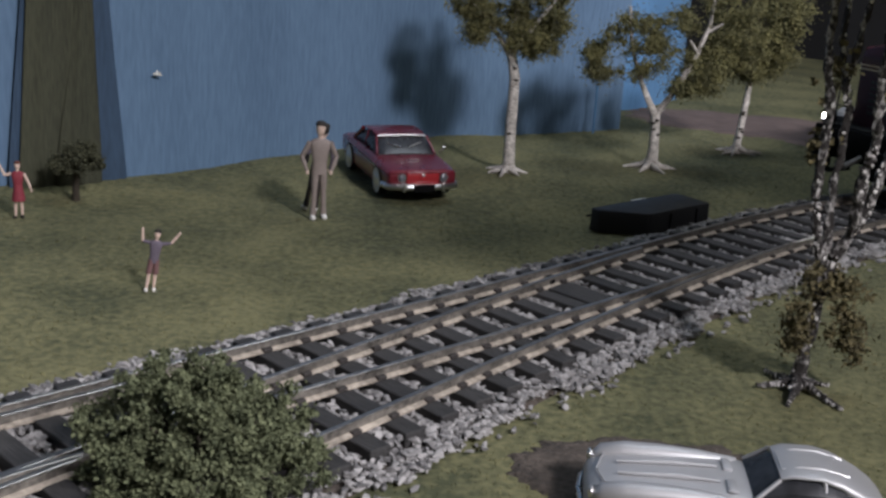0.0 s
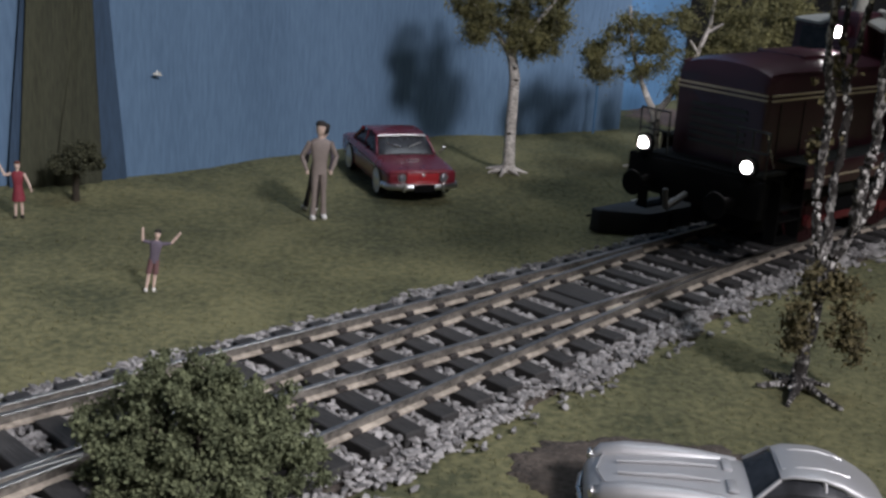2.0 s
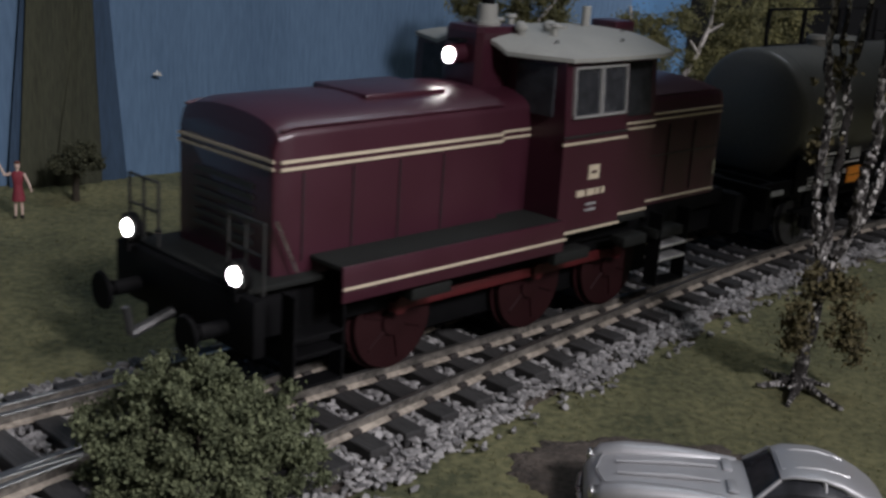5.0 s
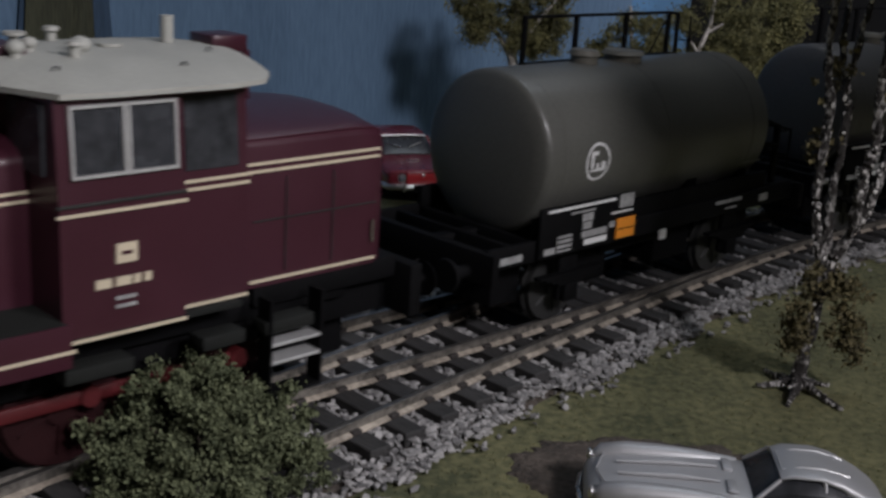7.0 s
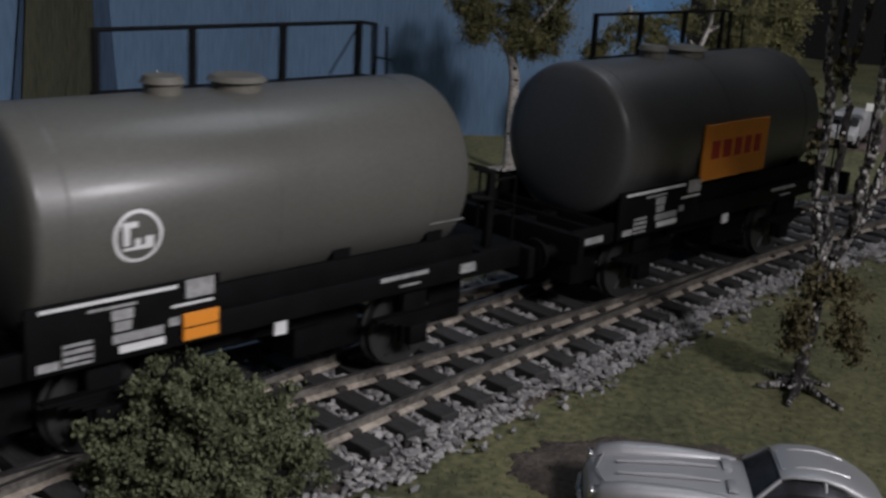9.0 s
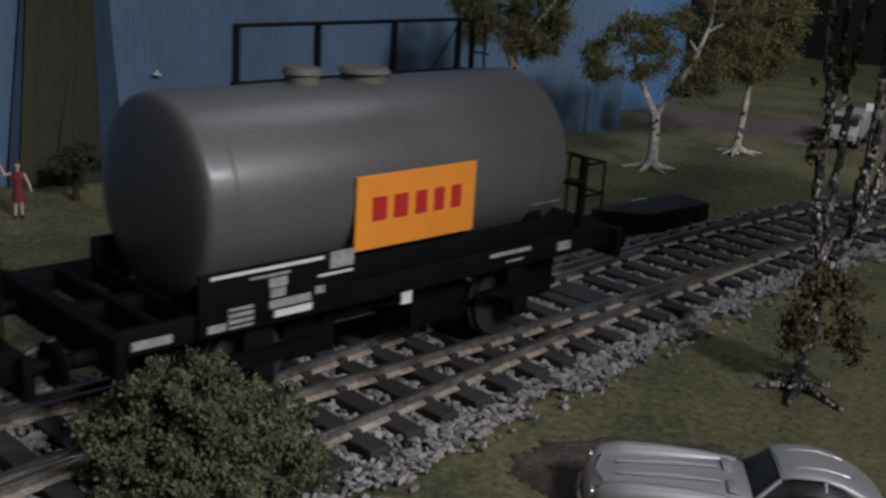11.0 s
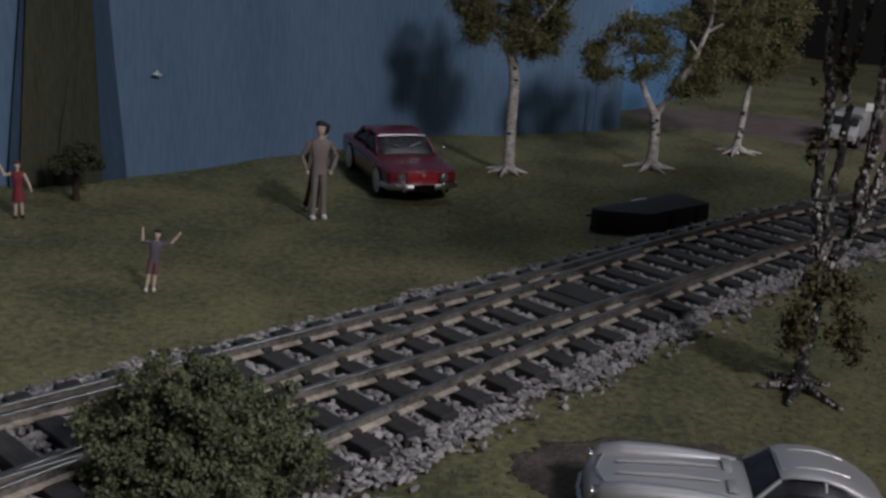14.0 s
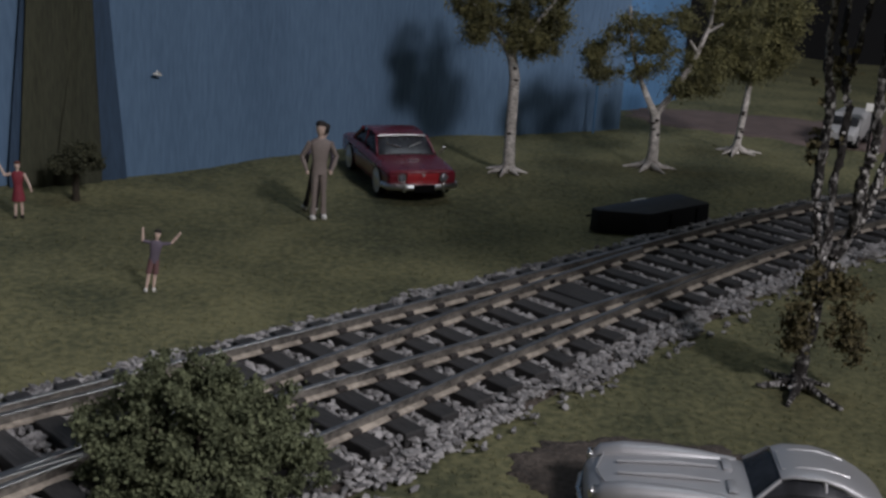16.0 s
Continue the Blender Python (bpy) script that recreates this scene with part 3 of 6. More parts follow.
def trees():
    r = np.random.RandomState(11)
    birch(0.043, 0.829, [(0, 0, 0, 0.0046), (-0.0005, 0, 0.03, 0.0040), (-0.0006, 0, 0.068, 0.0038), (-0.004, 0.002, 0.085, 0.0035), (-0.002, 0.0, 0.11, 0.0026), (0.0, 0, 0.15, 0.0016)],
          [[(-0.003, 0, 0.08, 0.0026), (-0.0128, -0.004, 0.0954, 0.0018), (-0.032, -0.006, 0.118, 0.0009)], [(-0.003, 0, 0.086, 0.0024), (0.012, -0.004, 0.108, 0.0016), (0.024, -0.005, 0.125, 0.0009)]],
          cloud(r, [(-0.034, 0, 0.116, 0.014, 0.014, 0.012), (-0.030, -0.004, 0.100, 0.008, 0.009, 0.008), (0.006, -0.004, 0.099, 0.018, 0.014, 0.012), (0.022, 0.0, 0.106, 0.012, 0.014, 0.012), (0.016, 0, 0.125, 0.026, 0.018, 0.012), (-0.010, -0.002, 0.112, 0.022, 0.014, 0.012), (0.014, -0.004, 0.092, 0.014, 0.012, 0.008), (-0.012, 0, 0.14, 0.042, 0.025, 0.014)], 170, 0.006, 0.0115), 210, 21,
          "pale birch tree with olive foliage beside the red car", PALEBARK, LEAF, 0.00100)
    birch(0.154, 0.881, [(0, 0, 0, 0.0052), (0.0005, 0, 0.015, 0.0040), (0.0, 0, 0.03, 0.0037), (-0.001, 0, 0.043, 0.0036)],
          [[(-0.001, 0, 0.041, 0.0030), (-0.008, -0.002, 0.053, 0.0024), (-0.0145, 0, 0.066, 0.0020), (-0.024, 0, 0.09, 0.0014), (-0.028, 0, 0.12, 0.001)], [(-0.001, 0, 0.041, 0.0030), (0.012, -0.003, 0.062, 0.0024), (0.024, -0.004, 0.088, 0.0020), (0.031, -0.004, 0.112, 0.0016), (0.034, 0, 0.145, 0.001)],
           [(0.029, -0.004, 0.105, 0.0016), (0.040, -0.006, 0.112, 0.0009)], [(-0.022, 0, 0.085, 0.0016), (-0.026, -0.005, 0.1, 0.0009)], [(0.024, -0.004, 0.09, 0.0014), (0.017, -0.007, 0.099, 0.0008)]],
          cloud(r, [(-0.052, 0, 0.084, 0.010, 0.010, 0.008), (-0.040, -0.003, 0.098, 0.013, 0.012, 0.009), (-0.046, 0, 0.070, 0.008, 0.008, 0.005), (-0.018, 0, 0.074, 0.020, 0.012, 0.007), (-0.020, 0, 0.108, 0.02, 0.015, 0.007), (-0.006, 0, 0.095, 0.008, 0.01, 0.008), (0.018, -0.003, 0.064, 0.012, 0.012, 0.008), (0.036, -0.003, 0.068, 0.012, 0.012, 0.009), (0.012, 0, 0.112, 0.016, 0.015, 0.012), (0.042, 0, 0.094, 0.014, 0.015, 0.014), (0.048, 0, 0.122, 0.026, 0.02, 0.016), (-0.010, -0.003, 0.088, 0.026, 0.012, 0.014), (0.030, -0.003, 0.080, 0.018, 0.012, 0.012), (0.06, 0, 0.100, 0.014, 0.014, 0.014)], 230, 0.005, 0.0105), 160, 22,
          "forked birch tree with pale spreading roots", PALEBARK, LEAF, 0.00100, rootr=0.021, nroots=6)
    birch(0.237, 0.962, [(0, 0, 0, 0.0038), (0.0005, 0, 0.012, 0.0029), (0.002, 0, 0.03, 0.0027), (0.0035, 0, 0.055, 0.0025), (0.003, 0, 0.1, 0.002)],
          [[(-0.001, 0, 0.06, 0.0022), (0.02, 0, 0.085, 0.001)], [(-0.001, 0, 0.06, 0.0022), (-0.02, 0, 0.08, 0.001)]],
          cloud(r, [(0.004, 0, 0.070, 0.022, 0.018, 0.009), (0.022, 0, 0.080, 0.014, 0.014, 0.010), (0.024, 0, 0.100, 0.014, 0.018, 0.010), (-0.008, 0, 0.095, 0.024, 0.018, 0.016), (0.018, 0, 0.120, 0.026, 0.022, 0.012), (-0.024, 0, 0.072, 0.014, 0.014, 0.010)], 210, 0.006, 0.0115), 170, 23,
          "birch tree with yellow-green crown near the dirt road", PALEBARK, LEAF, 0.0011, rootr=0.02)
    # the large birch close by, with several stems
    T = [(0, 0.003, -0.001, 0.0042), (0.0003, 0.003, 0.0102, 0.0031), (0.0019, 0.003, 0.0228, 0.0029), (0.0036, 0.003, 0.0376, 0.0028), (0.0036, 0.003, 0.052, 0.0030)]
    L = [[(0.0034, 0.003, 0.050, 0.0028), (-0.0017, 0.002, 0.066, 0.0022), (-0.0048, 0.001, 0.082, 0.0022), (-0.0046, 0.001, 0.103, 0.0021), (-0.0044, 0.001, 0.118, 0.0021), (-0.0082, 0.001, 0.1355, 0.0018), (-0.0088, 0.001, 0.15, 0.0016), (-0.01, 0.001, 0.175, 0.001)],
         [(0.0040, 0.003, 0.050, 0.0028), (0.0036, 0.006, 0.071, 0.0021), (0.0033, 0.007, 0.087, 0.0019), (0.0046, 0.007, 0.1, 0.0018), (0.0045, 0.007, 0.117, 0.0017), (0.0014, 0.007, 0.1274, 0.0015), (-0.002, 0.007, 0.142, 0.0012), (-0.0016, 0.007, 0.162, 0.0008)],
         [(0.0046, 0.003, 0.052, 0.003), (0.0111, 0.001, 0.067, 0.0024), (0.0118, -0.001, 0.083, 0.0024), (0.0115, -0.002, 0.095, 0.0024), (0.0142, -0.002, 0.104, 0.0022), (0.0130, -0.002, 0.122, 0.0020), (0.0125, -0.002, 0.142, 0.0016), (0.0125, -0.002, 0.165, 0.001)],
         [(0.0090, 0.003, 0.062, 0.0024), (0.0174, 0.004, 0.077, 0.0022), (0.0206, 0.005, 0.091, 0.0021), (0.0246, 0.005, 0.107, 0.002), (0.028, 0.005, 0.14, 0.0014)],
         [(0.0014, 0.005, 0.124, 0.0014), (0.0036, 0.003, 0.147, 0.0013), (0.0058, 0.003, 0.16, 0.0012), (0.0062, 0.003, 0.18, 0.0007)]]
    r2 = np.random.RandomState(4)
    C = cloud(r2, [(0.0035, 0.002, 0.050, 0.008, 0.007, 0.005), (0.0150, 0.0, 0.040, 0.008, 0.007, 0.008), (0.0180, 0.0, 0.030, 0.006, 0.006, 0.006), (-0.0040, 0.001, 0.026, 0.005, 0.005, 0.006), (0.0090, 0.002, 0.045, 0.010, 0.007, 0.007), (-0.0030, 0.001, 0.034, 0.006, 0.005, 0.009), (0.0110, 0.001, 0.028, 0.010, 0.006, 0.010), (0.019, 0.0, 0.020, 0.005, 0.005, 0.007), (-0.0055, 0.001, 0.020, 0.004, 0.004, 0.005)], 120, 0.0022, 0.0062)
    C += cloud(r2, [(-0.010, 0.003, 0.125, 0.003, 0.004, 0.02), (0.022, 0.0, 0.13, 0.008, 0.006, 0.03), (0.006, 0.0, 0.165, 0.016, 0.008, 0.015), (0.000, 0.004, 0.135, 0.004, 0.004, 0.015)], 12, 0.0014, 0.003)
    C += cloud(r2, [(-0.006, 0.004, 0.103, 0.005, 0.005, 0.010), (-0.001, 0.005, 0.128, 0.005, 0.005, 0.010)], 12, 0.0025, 0.005)
    # unseen branch, added to carry the shading foliage
    L += [[(0.0125, -0.002, 0.165, 0.0014), (0.05, -0.02, 0.21, 0.0012), (0.12, -0.08, 0.25, 0.001), (0.20, -0.02, 0.27, 0.0006)]]
    tree = birch(0.150, 0.452, [], [], C, 34, 24, "many-stemmed birch with black and white bark and few brown leaves", BARK, BROWNLEAF, 0.0012, 0.018, 5, 0)
    # unseen foliage above the camera's view, added to shade the train's right-hand run
    crown("upper_crown", r2, cloud(r2, [(0.078, -0.118, 0.262, 0.026, 0.026, 0.02), (0.13, -0.09, 0.262, 0.035, 0.035, 0.03), (0.17, -0.05, 0.262, 0.045, 0.045, 0.03), (0.22, 0.01, 0.262, 0.045, 0.045, 0.03), (0.25, 0.04, 0.262, 0.04, 0.04, 0.03)], 300, 0.012, 0.022), 52, 0.0044, BROWNLEAF, tree)
    rr = random.Random(6)
    for name, limb in [("trunk", T)] + [("stem", q) for q in L] + [("root", q) for q in (
            [(0, 0.003, 0.003, 0.0032), (-0.008, 0.001, 0.002, 0.0016), (-0.017, 0.0, 0.0012, 0.0008)], [(0, 0.003, 0.004, 0.0034), (-0.004, -0.008, 0.002, 0.002), (-0.0095, -0.019, 0.0008, 0.001)],
            [(0, 0.003, 0.004, 0.0034), (0.005, -0.006, 0.0026, 0.0016), (0.0085, -0.013, 0.0018, 0.0012), (0.012, -0.019, 0.001, 0.0009)], [(0, 0.003, 0.003, 0.003), (0.007, 0.005, 0.002, 0.0014), (0.014, 0.006, 0.001, 0.0007)], [(0, 0.003, 0.003, 0.003), (-0.006, 0.010, 0.002, 0.0016), (-0.009, 0.018, 0.0012, 0.0008)])]:
        fine, k = [], 5
        for a, b in zip(limb, limb[1:]):
            for i in range(k):
                u = i / k
                q = [a[d] + (b[d] - a[d]) * u for d in range(4)]
                fine.append((q[0] + rr.uniform(-1, 1) * q[3] * 0.22, q[1] + rr.uniform(-1, 1) * q[3] * 0.22, q[2], q[3] * rr.uniform(0.66, 1.1)))
        fine.append(limb[-1])
        bm = bmesh.new()
        tube(bm, [q[:3] for q in fine], [q[3] for q in fine], 8)
        for v in bm.verts:
            v.co += Vector((rr.uniform(-1, 1), rr.uniform(-1, 1), rr.uniform(-1, 1))) * 0.0005
        stem = part(name, bm, BARK, tree)
        bm = bmesh.new()
        for _ in range(int(len(fine) * 0.9)):
            i, u = rr.randrange(len(fine) - 1), rr.random()
            q = [fine[i][d] + (fine[i + 1][d] - fine[i][d]) * u for d in range(4)]
            a = rr.uniform(-2.9, -0.2)
            c0 = Vector((q[0] + math.cos(a) * q[3] * 0.93, q[1] + math.sin(a) * q[3] * 0.93, q[2]))
            ball(bm, c0, rr.uniform(0.0002, 0.0006), rr.uniform(0.6, 2.0), 0.7, rr.uniform(0.8, 2.6), 6)
        if len(bm.verts):
            tagged(part("peeling_bark", bm, FLAKE, stem, "peeling white bark"), kind="stuff")


trees()


def bush():
    rnd = np.random.RandomState(8)
    t = empty("round_bush", Matrix.Translation((-0.0725, 0.338, GROUND)), "dense round dark green bush beside the track", "bush")
    bm = bmesh.new()
    for k in range(9):
        a = k * 0.7
        tube(bm, [(0, 0, 0), (0.006 * math.cos(a), 0.006 * math.sin(a), 0.012), (0.02 * math.cos(a), 0.02 * math.sin(a), 0.028)], [0.0016, 0.0012, 0.0006], 5)
    part("stem", bm, DARKBARK, t, smooth=60)
    cl = []
    for k in range(430):
        q = rnd.normal(size=3)
        q /= np.linalg.norm(q)
        q[2] = abs(q[2]) - 0.15
        rr = 0.94 + 0.52 * noise.noise(Vector((q[0] * 3.1, q[1] * 3.1, q[2] * 3.1)))
        rad = rnd.uniform(0.76, 1.04)
        if k % 6 == 0:
            rad *= 1.12
        cl.append((q[0] * 0.0382 * rr * rad, q[1] * 0.033 * rr * rad, 0.011 + q[2] * 0.0325 * rr * rad, rnd.uniform(0.0020, 0.0044)))
    cl += [(rnd.uniform(-0.022, 0.022), rnd.uniform(-0.018, 0.018), rnd.uniform(0.004, 0.03), 0.009) for _ in range(30)]
    crown("foliage", rnd, cl, 120, 0.00095, BUSHLEAF, t)


bush()


def small_tree():
    rnd = np.random.RandomState(9)
    t = empty("small_tree", Matrix.Translation((-0.222, 0.682, rise(-0.222, 0.682))), "small dark round-crowned tree on the turf", "tree")
    bm = bmesh.new()
    tube(bm, [(0, 0, -0.001), (0, 0, 0.01), (0.001, 0, 0.022)], [0.0026, 0.0021, 0.0016], 8)
    part("trunk", bm, DARKBARK, t, smooth=60)
    cl = []
    for k in range(70):
        q = rnd.normal(size=3)
        q /= np.linalg.norm(q)
        rad = rnd.uniform(0.5, 1)
        cl.append((q[0] * 0.0185 * rad, q[1] * 0.015 * rad, 0.0255 + q[2] * 0.0105 * rad, rnd.uniform(0.002, 0.005)))
    crown("crown", rnd, cl, 70, 0.0010, PINELEAF, t)


small_tree()


def turf_fibres():
    rnd = np.random.RandomState(12)
    tries = rnd.rand(120000, 2)
    xs = -0.33 + tries[:, 0] * 0.75
    ys = 0.28 + tries[:, 1] ** 1.5 * 0.95
    keep = []
    for x, y in zip(xs, ys):
        if abs(x) > y * 0.44 + 0.04:
            continue
        l, s = MAIN.lateral(x, y)
        i = min(max(int(round((s + 0.46) / PITCH)), 0), len(TIES) - 1)
        if TIES[i][2] - 0.016 < l < 0.055:
            continue
        if ((x - 0.080) / 0.050) ** 2 + ((y - 0.365) / 0.033) ** 2 < 0.45 + 0.75 * noise.noise(Vector((x * 90, y * 90, 4))) or (((x - 0.375) * 0.956 - (y - 1.085) * 0.292) / 0.208) ** 2 + (((x - 0.375) * 0.292 + (y - 1.085) * 0.956) / 0.070) ** 2 < 1:
            continue
        keep.append((x, y, rise(x, y)))
        if len(keep) > 60000:
            break
    c = np.array(keep)
    n = len(c)
    a = rnd.rand(n) * 6.283
    h = rnd.uniform(0.0004, 0.0013, n)
    w = rnd.uniform(0.0002, 0.0004, n)
    side = np.stack([np.cos(a) * w, np.sin(a) * w, 0 * a], 1)
    lean = rnd.normal(size=(n, 3)) * 0.0009
    lean[:, 2] = h
    v = np.stack([c - side, c + side, c + lean], 1).reshape(-1, 3)
    f = np.arange(3 * n).reshape(-1, 3)
    tagged(raw("turf_fibres", v, f, BLADE), "short olive flock fibres standing on the turf", "grass", kind="stuff")


turf_fibres()


# ---- train ----
def wheelset(parent, x, r, l, material, name="wheelset", spoke=False):
    """Two wheels on an axle, about its own centre."""
    bm = bmesh.new()
    cyl(bm, (0, -l, 0), (0, l, 0), 0.0022, n=10)
    for sg in (-1, 1):
        cyl(bm, (0, sg * (l - 0.0032), 0), (0, sg * l, 0), r, n=28)
        cyl(bm, (0, sg * (l - 0.0042), 0), (0, sg * (l - 0.003), 0), r * 1.09, n=28)
        cyl(bm, (0, sg * l, 0), (0, sg * (l + 0.0012), 0), r * 0.30, n=14)
        for k in range(6):
            a = k * math.pi / 3
            box(bm, 0, 0.001, sg * (l - 0.0001) - 0.0005, sg * (l - 0.0001) + 0.0005, 0, 0.001)
            cyl(bm, (0, sg * l, 0), (math.cos(a) * r * 0.8, sg * l, math.sin(a) * r * 0.8), 0.0009, n=6)
    ob = part(name, bm, material, parent, smooth=40)
    ob.location = (x, 0, r)
    return ob


def buffers(t, x, sg, l=0.0275, z=0.033):
    for y in (-l, l):
        bm = bmesh.new()
        cyl(bm, (x - sg * 0.0155, y, z), (x - sg * 0.005, y, z), 0.0028, n=12)
        cyl(bm, (x - sg * 0.005, y, z), (x - sg * 0.0012, y, z), 0.0018, n=12)
        cyl(bm, (x - sg * 0.0012, y, z), (x, y, z), 0.0072, 0.0066, n=18)
        part("buffer", bm, FRAMEBLACK, t, smooth=40)


def hood_rings(xs, hw, z0, shoulder, crest, k=8):
    rings = []
    for x, dw, ds, dc in xs:
        w = hw - dw
        sh, cr = shoulder - ds, crest - dc
        half = [(1.0, z0), (1.0, sh - 0.0030), (0.985, sh - 0.0012), (0.945, sh), (0.86, sh + (cr - sh) * 0.30), (0.66, sh + (cr - sh) * 0.66), (0.36, sh + (cr - sh) * 0.92), (0.0, cr)]
        ring = [(x, -u * w, z) for u, z in half] + [(x, u * w, z) for u, z in half[-2::-1]]
        rings.append(ring)
    return rings


def strip(bm, x0, x1, y, z0, z1, t=0.0004, mi=0):
    box(bm, x0, x1, y - t, y + t, z0, z1, 0, mi)


def line(x0, x1, y, z, h, parent):
    bm = bmesh.new()
    strip(bm, x0, x1, y, z, z + h)
    part("stripe", bm, CREAM, parent, "thin cream stripe")


def cross_line(x, hw, z, h, parent):
    bm = bmesh.new()
    box(bm, x, x + 0.0008, -hw, hw, z, z + h)
    part("stripe", bm, CREAM, parent, "thin cream stripe")


def locomotive():
    t = empty("diesel_locomotive", Matrix(), "maroon diesel shunting locomotive with cream stripes and lit headlamps", "locomotive")
    bm = bmesh.new()
    loft(bm, hood_rings([(-0.1250, 0.0015, 0.006, 0.008), (-0.1235, 0.0006, 0.002, 0.0025), (-0.117, 0, 0.0005, 0.0005), (-0.060, 0, 0, 0), (-0.016, 0, 0, 0)], 0.030, 0.046, 0.0985, 0.1040))
    hood = part("front_hood", bm, MAROON, t, smooth=35)
    bm = bmesh.new()
    loft(bm, hood_rings([(-0.018, 0, 0, 0), (0.006, 0, 0, 0)], 0.0265, 0.046, 0.0980, 0.1030))
    neck = part("hood_neck", bm, MAROON, t, smooth=35)
    for z in (0.0842, 0.0868):
        for y in (-0.0268, 0.0268):
            line(-0.0155, 0.004, y, z, 0.0009, neck)
    for k in range(4):
        bm = bmesh.new()
        strip(bm, -0.114 + k * 0.022, -0.1136 + k * 0.022, -0.0302, 0.052, 0.083)
        part("panel_seam", bm, DARKSTEEL, hood)
    bm = bmesh.new()
    box(bm, -0.075, -0.035, -0.016, 0.016, 0.1010, 0.1046, 0.0008)
    part("roof_hatch", bm, MAROON, hood, smooth=35)
    for z in (0.0842, 0.0868):
        for y in (-0.0304, 0.0304):
            line(-0.1235, -0.016, y, z, 0.0010, hood)
        cross_line(-0.1257, 0.029, z, 0.0010, hood)
    bm = bmesh.new()
    for k in range(6):
        box(bm, -0.1258, -0.1251, -0.018, 0.018, 0.056 + k * 0.004, 0.0578 + k * 0.004)
    part("grille", bm, DARKSTEEL, hood, "dark radiator grille")
    # running board
    bm = bmesh.new()
    box(bm, -0.110, 0.0045, -0.0478, 0.0478, 0.0515, 0.0534, 0.0004)
    box(bm, 0.004, 0.066, -0.0440, 0.0440, 0.0455, 0.0475, 0.0004)
    box(bm, -0.1395, -0.108, -0.036, 0.036, 0.0455, 0.0475, 0.0004)
    part("running_board", bm, BOARDDARK, t, smooth=35)
    for sg in (-1, 1):
        bm = bmesh.new()
        box(bm, -0.110, 0.005, sg * 0.048 - 0.0006, sg * 0.048 + 0.0006, 0.0405, 0.0535, 0.0003)
        part("board_skirt", bm, MAROON, t, smooth=35)
    for sg in (-1, 1):
        for x0, x1, y, z in ((-0.110, 0.006, 0.0488, 0.0452), (0.006, 0.044, 0.0458, 0.0464), (0.044, 0.070, 0.0408, 0.0478), (0.0735, 0.128, 0.0368, 0.0494)):
            line(x0, x1, sg * y, z, 0.0009, t)
    # cab
    bm = bmesh.new()
    for x0, x1, hw in ((0.004, 0.044, 0.0450), (0.044, 0.070, 0.0400)):
        rings = []
        for x in (x0, x1):
            rings.append([(x, -hw, 0.0475), (x, -hw, 0.0870), (x, -hw + 0.0022, 0.1180), (x, hw - 0.0022, 0.1180), (x, hw, 0.0870), (x, hw, 0.0475)])
        loft(bm, rings)
    cab = part("cab", bm, MAROON, t)
    bm = bmesh.new()
    box(bm, 0.0078, 0.0416, -0.0460, -0.0430, 0.0940, 0.0949)
    box(bm, 0.0078, 0.0416, -0.0447, -0.0416, 0.1133, 0.1142)
    for x in (0.0078, 0.0240, 0.0254, 0.0407):
        rings = [[(x, -0.0459, 0.0940), (x + 0.0009, -0.0459, 0.0940), (x + 0.0009, -0.0430, 0.0940), (x, -0.0430, 0.0940)], [(x, -0.0446, 0.1142), (x + 0.0009, -0.0446, 0.1142), (x + 0.0009, -0.0416, 0.1142), (x, -0.0416, 0.1142)]]
        loft(bm, rings)
    part("window_frame", bm, ALU, cab, "bright aluminium sliding window frame")
    for x0, x1, y0, y1, z0, z1 in ((0.0086, 0.0241, -0.0450, -0.0436, 0.0950, 0.1132), (0.0262, 0.0408, -0.0450, -0.0436, 0.0950, 0.1132), (0.0475, 0.0665, -0.0402, -0.0386, 0.091, 0.1135)):
        bm = bmesh.new()
        loft(bm, [[(x0, y0, z0), (x1, y0, z0), (x1, y0 + 0.0006, z0), (x0, y0 + 0.0006, z0)], [(x0, y1, z1), (x1, y1, z1), (x1, y1 + 0.0006, z1), (x0, y1 + 0.0006, z1)]])
        part("window_pane", bm, CARGLASS, cab, "dark cab window pane")
    for y0, y1 in ((-0.038, -0.018), (0.018, 0.038)):
        bm = bmesh.new()
        box(bm, 0.0028, 0.0042, y0, y1, 0.094, 0.114)
        part("front_window", bm, CARGLASS, cab)
    for x0, x1, y, z in ((0.003, 0.0445, -0.0454, 0.0834), (0.0445, 0.0705, -0.0404, 0.0848), (0.0445, 0.0705, -0.0404, 0.0873)):
        line(x0, x1, y, z, 0.0009, cab)
    bm = bmesh.new()
    strip(bm, 0.003, 0.0445, -0.0454, 0.0862, 0.0870)
    part("rain_strip", bm, DARKSTEEL, cab)
    bm = bmesh.new()
    strip(bm, 0.0208, 0.0276, -0.0453, 0.0680, 0.0738)
    part("emblem", bm, CREAM, cab, "cream square emblem")
    bm = bmesh.new()
    strip(bm, 0.0224, 0.0260, -0.0455, 0.0704, 0.0716, 0.0003)
    part("emblem_field", bm, MAROON, cab)
    for x0, x1 in ((0.0142, 0.0192), (0.0206, 0.0256), (0.0264, 0.0286), (0.0298, 0.0322)):
        bm = bmesh.new()
        strip(bm, x0, x1, -0.0453, 0.0612, 0.0638)
        part("lettering_bar", bm, CREAM, cab)
    for z in (0.0545, 0.0570):
        bm = bmesh.new()
        strip(bm, 0.0206, 0.0272, -0.0453, z, z + 0.0009)
        part("lettering_bar", bm, GREYLET, cab)
    # roof
    bm = bmesh.new()
    rings = []
